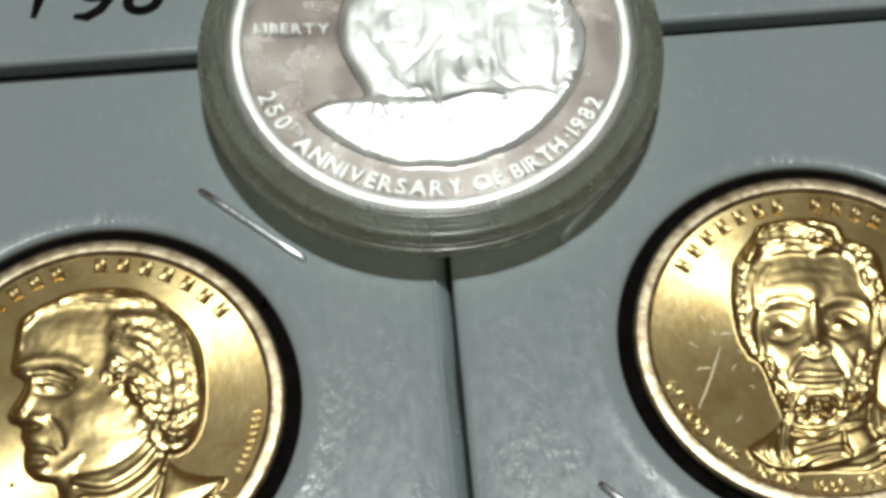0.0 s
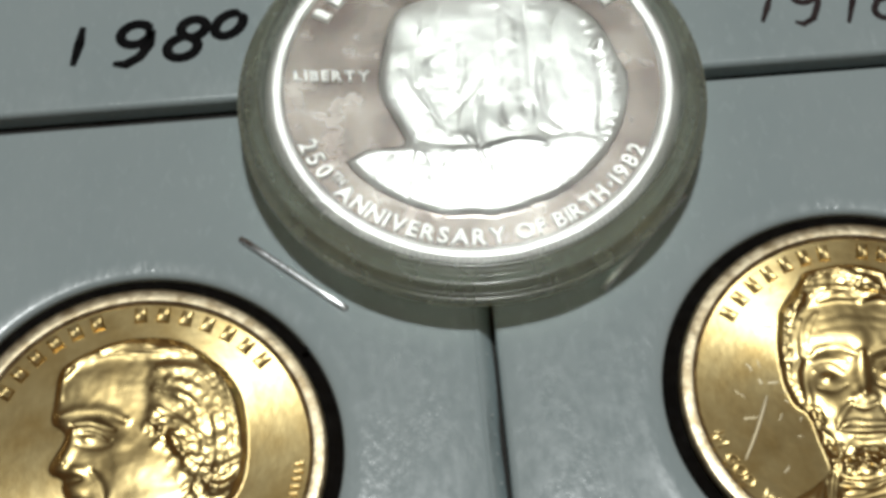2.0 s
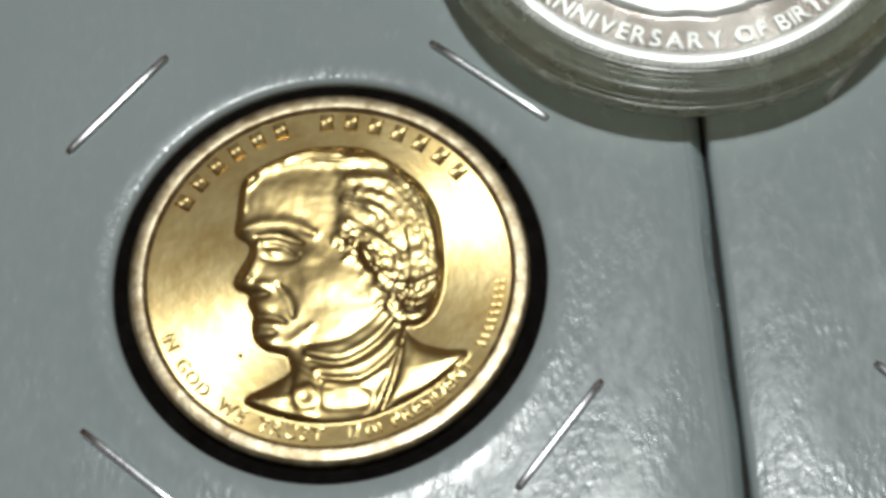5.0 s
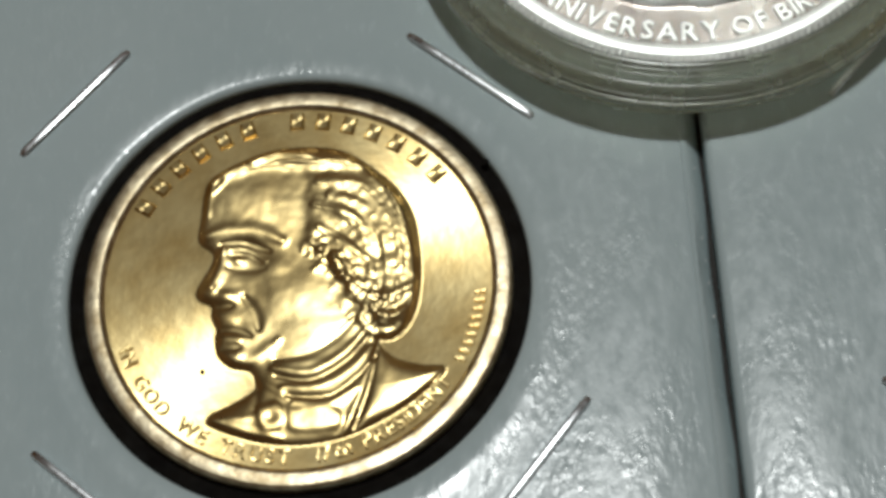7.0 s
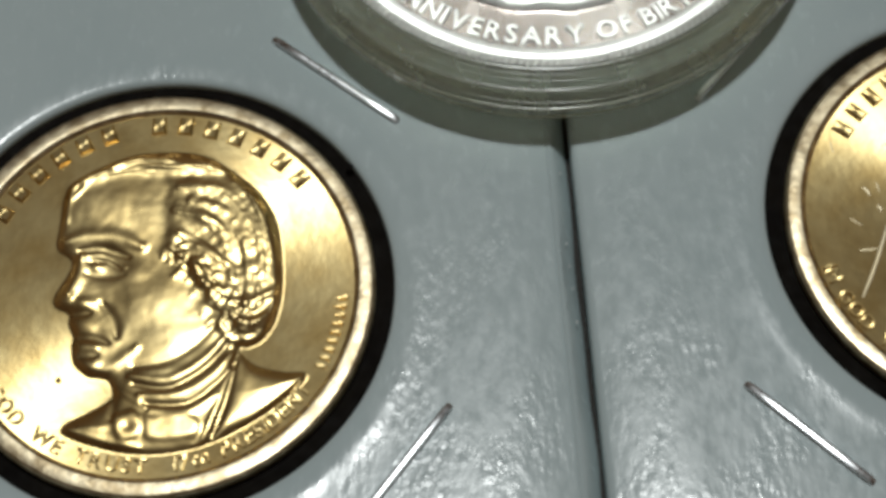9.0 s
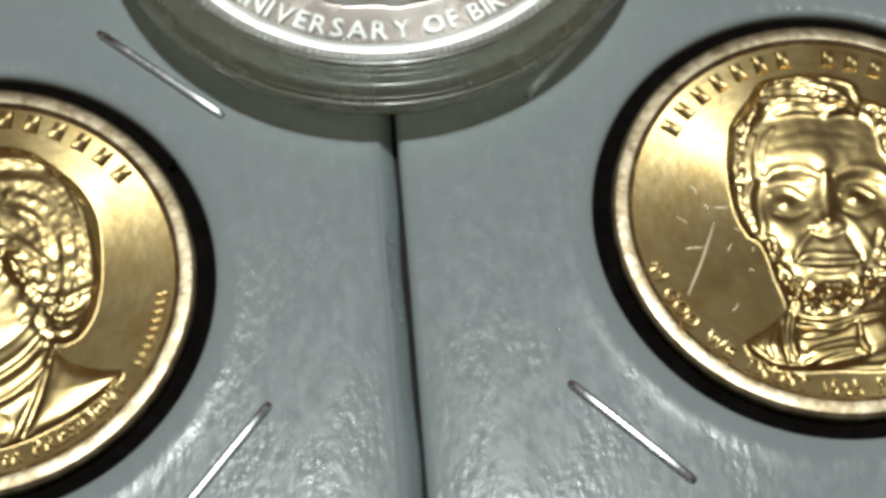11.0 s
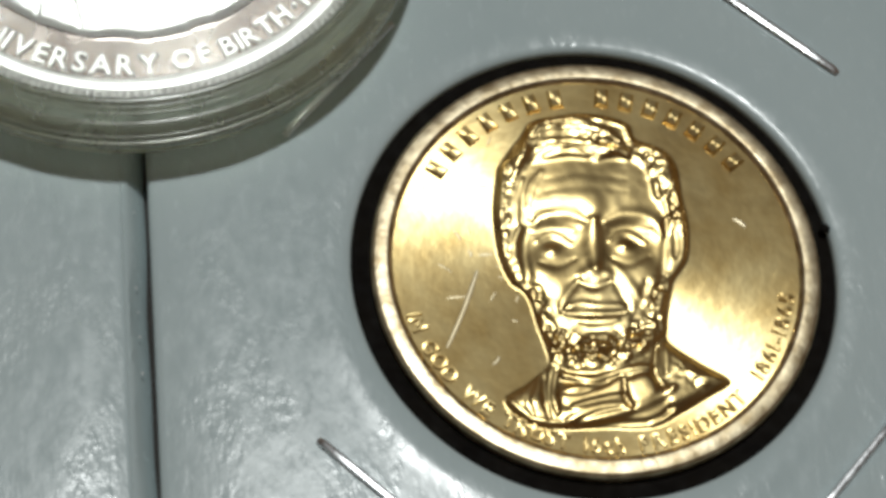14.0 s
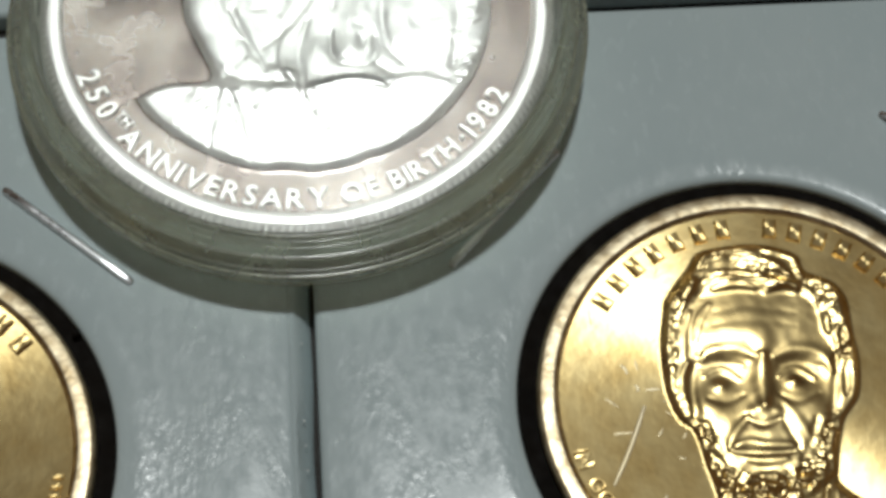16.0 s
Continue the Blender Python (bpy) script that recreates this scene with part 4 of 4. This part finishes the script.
Z = 0.018
gold_coin(COIN_L, profile_bust, "bright brass-gold coin with a bust in profile", [
    ("bar", arc_bars([6, 7], 1.12, 153, 33, 0.13, Z)),
    ("letter", arc_text("IN GOD WE TRUST", 1.165, -161, -93, 0.125, Z)),
    ("letter", arc_text("17th PRESIDENT", 1.165, -85, -38, 0.125, Z)),
    ("bar", arc_bars([9], 1.13, -32, -6, 0.075, Z))])
right_coin = gold_coin(COIN_R, frontal_bust, "scratched brass-gold coin with a frontal bust", [
    ("bar", arc_bars([7, 7], 1.10, 147, 29, 0.135, Z)),
    ("letter", arc_text("IN GOD WE TRUST", 1.18, -167, -106, 0.125, Z)),
    ("letter", arc_text("16th PRESIDENT", 1.18, -102, -51, 0.125, Z)),
    ("letter", arc_text("1861-1865", 1.17, -44, -15, 0.125, Z))])
for a, b, w in (((1.91, -2.73), (1.68, -3.20), 0.014), ((3.48, -2.50), (3.54, -2.56), 0.012), ((1.80, -2.47), (1.83, -2.53), 0.008), ((1.93, -3.32), (1.97, -3.27), 0.009), ((1.87, -2.60), (1.88, -2.64), 0.007)):
    line = [(a[0] + (b[0] - a[0]) * k - COIN_R[0] + 0.012 * math.sin(3 * k), a[1] + (b[1] - a[1]) * k - COIN_R[1]) for k in (0, 0.25, 0.5, 0.75, 1)]
    v, f = sweep([(x, y, field_height(x, y) + 0.001) for x, y in line], w, 0.35, 6)
    part("scratch", mesh_of("scratch", v, f, BRIGHT), right_coin, "bright scratch across the face")


pick = random.Random(5)
for _ in range(16):
    a, r, turn, size = pick.uniform(2.2, 4.2), pick.uniform(0.62, 1.05), pick.uniform(0, 3.1), pick.uniform(0.015, 0.045)
    x, y = r * math.cos(a), 0.25 + r * math.sin(a) * 0.8
    v, f = sweep([(x + k * size * math.cos(turn), y + k * size * math.sin(turn), field_height(x, y) + 0.001) for k in (-1, 0, 1)], 0.006, 0.4, 5)
    part("scratch", mesh_of("scratch", v, f, BRIGHT), right_coin)


# ---- the silver coin in its capsule ----
SILVER_AT = (0.035, -0.195)
capsule = thing("coin_capsule", (*SILVER_AT, 0.014), "round clear plastic coin capsule lying across four cards", "coin capsule")


def tread(r0, r1, z):
    """The rounded top of a step of the ring, from its outer edge r0 in to r1."""
    return [(r0 - (r0 - r1) * k, z + (r0 - r1) * (0.50 * k - 0.24 * k * k)) for k in (0, 0.15, 0.3, 0.45, 0.6, 0.75, 0.9, 1.0)]


profile = [(1.600, 0.0), (1.640, 0.0), (1.658, 0.008), (1.665, 0.03), (1.665, 0.07), (1.652, 0.078), (1.652, 0.088), (1.672, 0.096), (1.675, 0.17), (1.690, 0.19), (1.745, 0.20), (1.765, 0.212), (1.772, 0.225), (1.772, 0.245), (1.764, 0.252), (1.764, 0.262), (1.776, 0.270), (1.779, 0.320)]
for r0, r1, z in ((1.775, 1.759, 0.329), (1.752, 1.745, 0.372), (1.712, 1.692, 0.440), (1.672, 1.664, 0.500), (1.648, 1.638, 0.530)):
    profile += [(r0 + 0.003, z - 0.008)] + tread(r0, r1, z)
profile += [(1.634, 0.552), (1.626, 0.562), (1.612, 0.565), (1.602, 0.560), (1.600, 0.54)]
v, f = lathe(profile, 260, True)
part("ring", mesh_of("ring", v, f, RING), capsule, "clear stepped plastic ring")
v, f = lathe([(0.0005, 0.53), (1.596, 0.53), (1.596, 0.556), (0.0005, 0.556)], 160, True)
lid = part("lid", mesh_of("lid", v, f, LENS), capsule, "clear flat lid")
lid.visible_shadow = False
v, f = lathe([(0.0005, 0.0), (1.596, 0.0), (1.596, 0.05), (0.0005, 0.05)], 160, True)
part("base", mesh_of("base", v, f, RING), capsule, "clear plastic base")

silver = thing("silver_coin", (*SILVER_AT, 0.0), "bright proof silver coin with a rider in relief, inside the capsule", "coin")
part("face", relief_disc("face", rider_scene, 1.455, 0.470, SILVER, SATIN, clip=1.17, gain=1.4, lumps=0.003), silver, "mirror field with frosted relief")
v, f = lathe([(1.41, 0.455), (1.425, 0.482), (1.44, 0.494), (1.50, 0.496), (1.512, 0.490), (1.516, 0.47), (1.516, 0.07), (1.41, 0.07)], 260, True)
part("rim", mesh_of("rim", v, f, FROST), silver, "bright polished rim")
# the reeded edge: teeth round the rim, bevelled at the top
TEETH = 210
v, f = [], []
for k in range(TEETH * 2):
    out = 0.0 if k % 2 else 0.016
    for turn in (0.25, 0.75):
        a = math.pi * (k + turn) / TEETH
        v += [(r * math.cos(a), r * math.sin(a), z) for r, z in ((1.505, 0.488), (1.535 + out, 0.462), (1.550 + out, 0.430), (1.550 + out, 0.09))]
n = len(v) // 4
f = [(i * 4 + q, ((i + 1) % n) * 4 + q, ((i + 1) % n) * 4 + q + 1, i * 4 + q + 1) for i in range(n) for q in range(3)]
part("reeded_edge", mesh_of("reeded_edge", v, [g[::-1] for g in f], FROST, False), silver, "finely reeded edge")
SZ = 0.480
lettering(silver, arc_text("250", 1.40, -161.5, -147, 0.19, SZ), FROST)
lettering(silver, arc_text("TH", 1.32, -146.5, -141.5, 0.09, SZ), FROST)
lettering(silver, arc_text("ANNIVERSARY", 1.405, -141, -84.5, 0.18, SZ), FROST)
lettering(silver, arc_text("OF", 1.405, -81.5, -72, 0.172, SZ), FROST)
lettering(silver, arc_text("BIRTH", 1.41, -69, -49.5, 0.172, SZ), FROST)
lettering(silver, arc_text("\u00b71982", 1.41, -47.5, -30, 0.18, SZ), FROST)
at = 0.0
for char in "LIBERTY":
    gv, gf, w = glyph(char, 0.125, 0.012)
    lettering(silver, [([(x + at - 1.33, y + 0.13 - 0.09 * (x + at), q + SZ) for x, y, q in gv], gf)], FROST)
    at += w + 0.022
lettering(silver, arc_bars([6, 10], 1.31, 150, 28, 0.16, SZ), FROST, "bar")


# ---- handwriting, marks and specks ----
def oval(cx, cy, rx, ry, a0, a1, lean=0.0, n=18):
    out = []
    for i in range(n + 1):
        a = radians(a0 + (a1 - a0) * i / n)
        y = ry * math.sin(a)
        out.append((cx + rx * math.cos(a) + lean * y, cy + y, 0))
    return out


def written(name, strokes, at, ink, label, width=0.03):
    pieces = []
    for s in strokes:
        pts = [Vector(p) for p in s]
        pieces.append(sweep(pts, width, 0.12, 6))
    v, f = joined(pieces)
    ob = new(name, mesh_of(name, v, f, ink))
    ob.location = [q * CM for q in at]
    return tagged(ob, label, "handwriting")


written("handwriting", [
    [(-3.00, 0.93, 0), (-3.03, 0.76, 0), (-3.08, 0.56, 0)],
    oval(-2.58, 0.82, 0.12, 0.10, 20, 380, 0.2) + [(-2.47, 0.72, 0), (-2.55, 0.60, 0), (-2.66, 0.535, 0), (-2.76, 0.55, 0)],
    oval(-2.12, 0.84, 0.10, 0.085, -90, 270, 0.2), oval(-2.21, 0.66, 0.12, 0.10, 90, 450, 0.2),
    oval(-1.835, 0.85, 0.105, 0.11, 60, 420, 0.4)], (0.015, 0.01, 0.014), INK, "black marker date 1980 handwritten on card", 0.043)
written("handwriting", [
    [(2.47, 0.75, 0), (2.42, 0.62, 0), (2.36, 0.48, 0)],
    oval(2.74, 0.74, 0.10, 0.10, 20, 380, 0.2) + [(2.83, 0.62, 0), (2.77, 0.48, 0), (2.68, 0.43, 0), (2.62, 0.46, 0)],
    [(2.98, 0.82, 0), (3.18, 0.82, 0), (3.11, 0.62, 0), (3.04, 0.41, 0)],
    [(3.44, 0.84, 0), (3.33, 0.68, 0)] + oval(3.38, 0.53, 0.11, 0.10, 150, 500, 0.2)], (0.06, 0.01, 0.014), INK_FADED, "faded dark marker date 1976 handwritten on card", 0.028)


def blob(name, at, size, material, label, category):
    bm = bmesh.new()
    bmesh.ops.create_icosphere(bm, subdivisions=2, radius=size * CM)
    for q in bm.verts:
        q.co *= 1 + 0.25 * noise.noise(q.co * 9000)
        q.co.z *= 0.45
    me = bpy.data.meshes.new(name)
    bm.to_mesh(me)
    bm.free()
    me.materials.append(material)
    me.shade_smooth()
    ob = new(name, me)
    ob.location = [q * CM for q in at]
    return tagged(ob, label, category)


blob("dirt_speck", (-3.13, -3.36, 0.008), 0.018, SPECK, "tiny dark speck of dirt on the gold coin", "speck")
for x, y, size in ((-0.045, -2.70, 0.007), (-0.04, -2.85, 0.006), (-0.035, -3.00, 0.0065), (-0.03, -3.22, 0.008), (-0.04, -2.22, 0.006)):
    blob("dust_speck", (x, y, -0.012), size, DUST, "tiny white dust speck caught along the card seam", "speck")
for x, y, size in ((-1.345, -2.075, 0.026), (4.025, -2.60, 0.030)):
    blob("paper_fibre", (x, y, 0.0), size, BLACK, "tiny dark torn fibre at the window edge", "fibre")
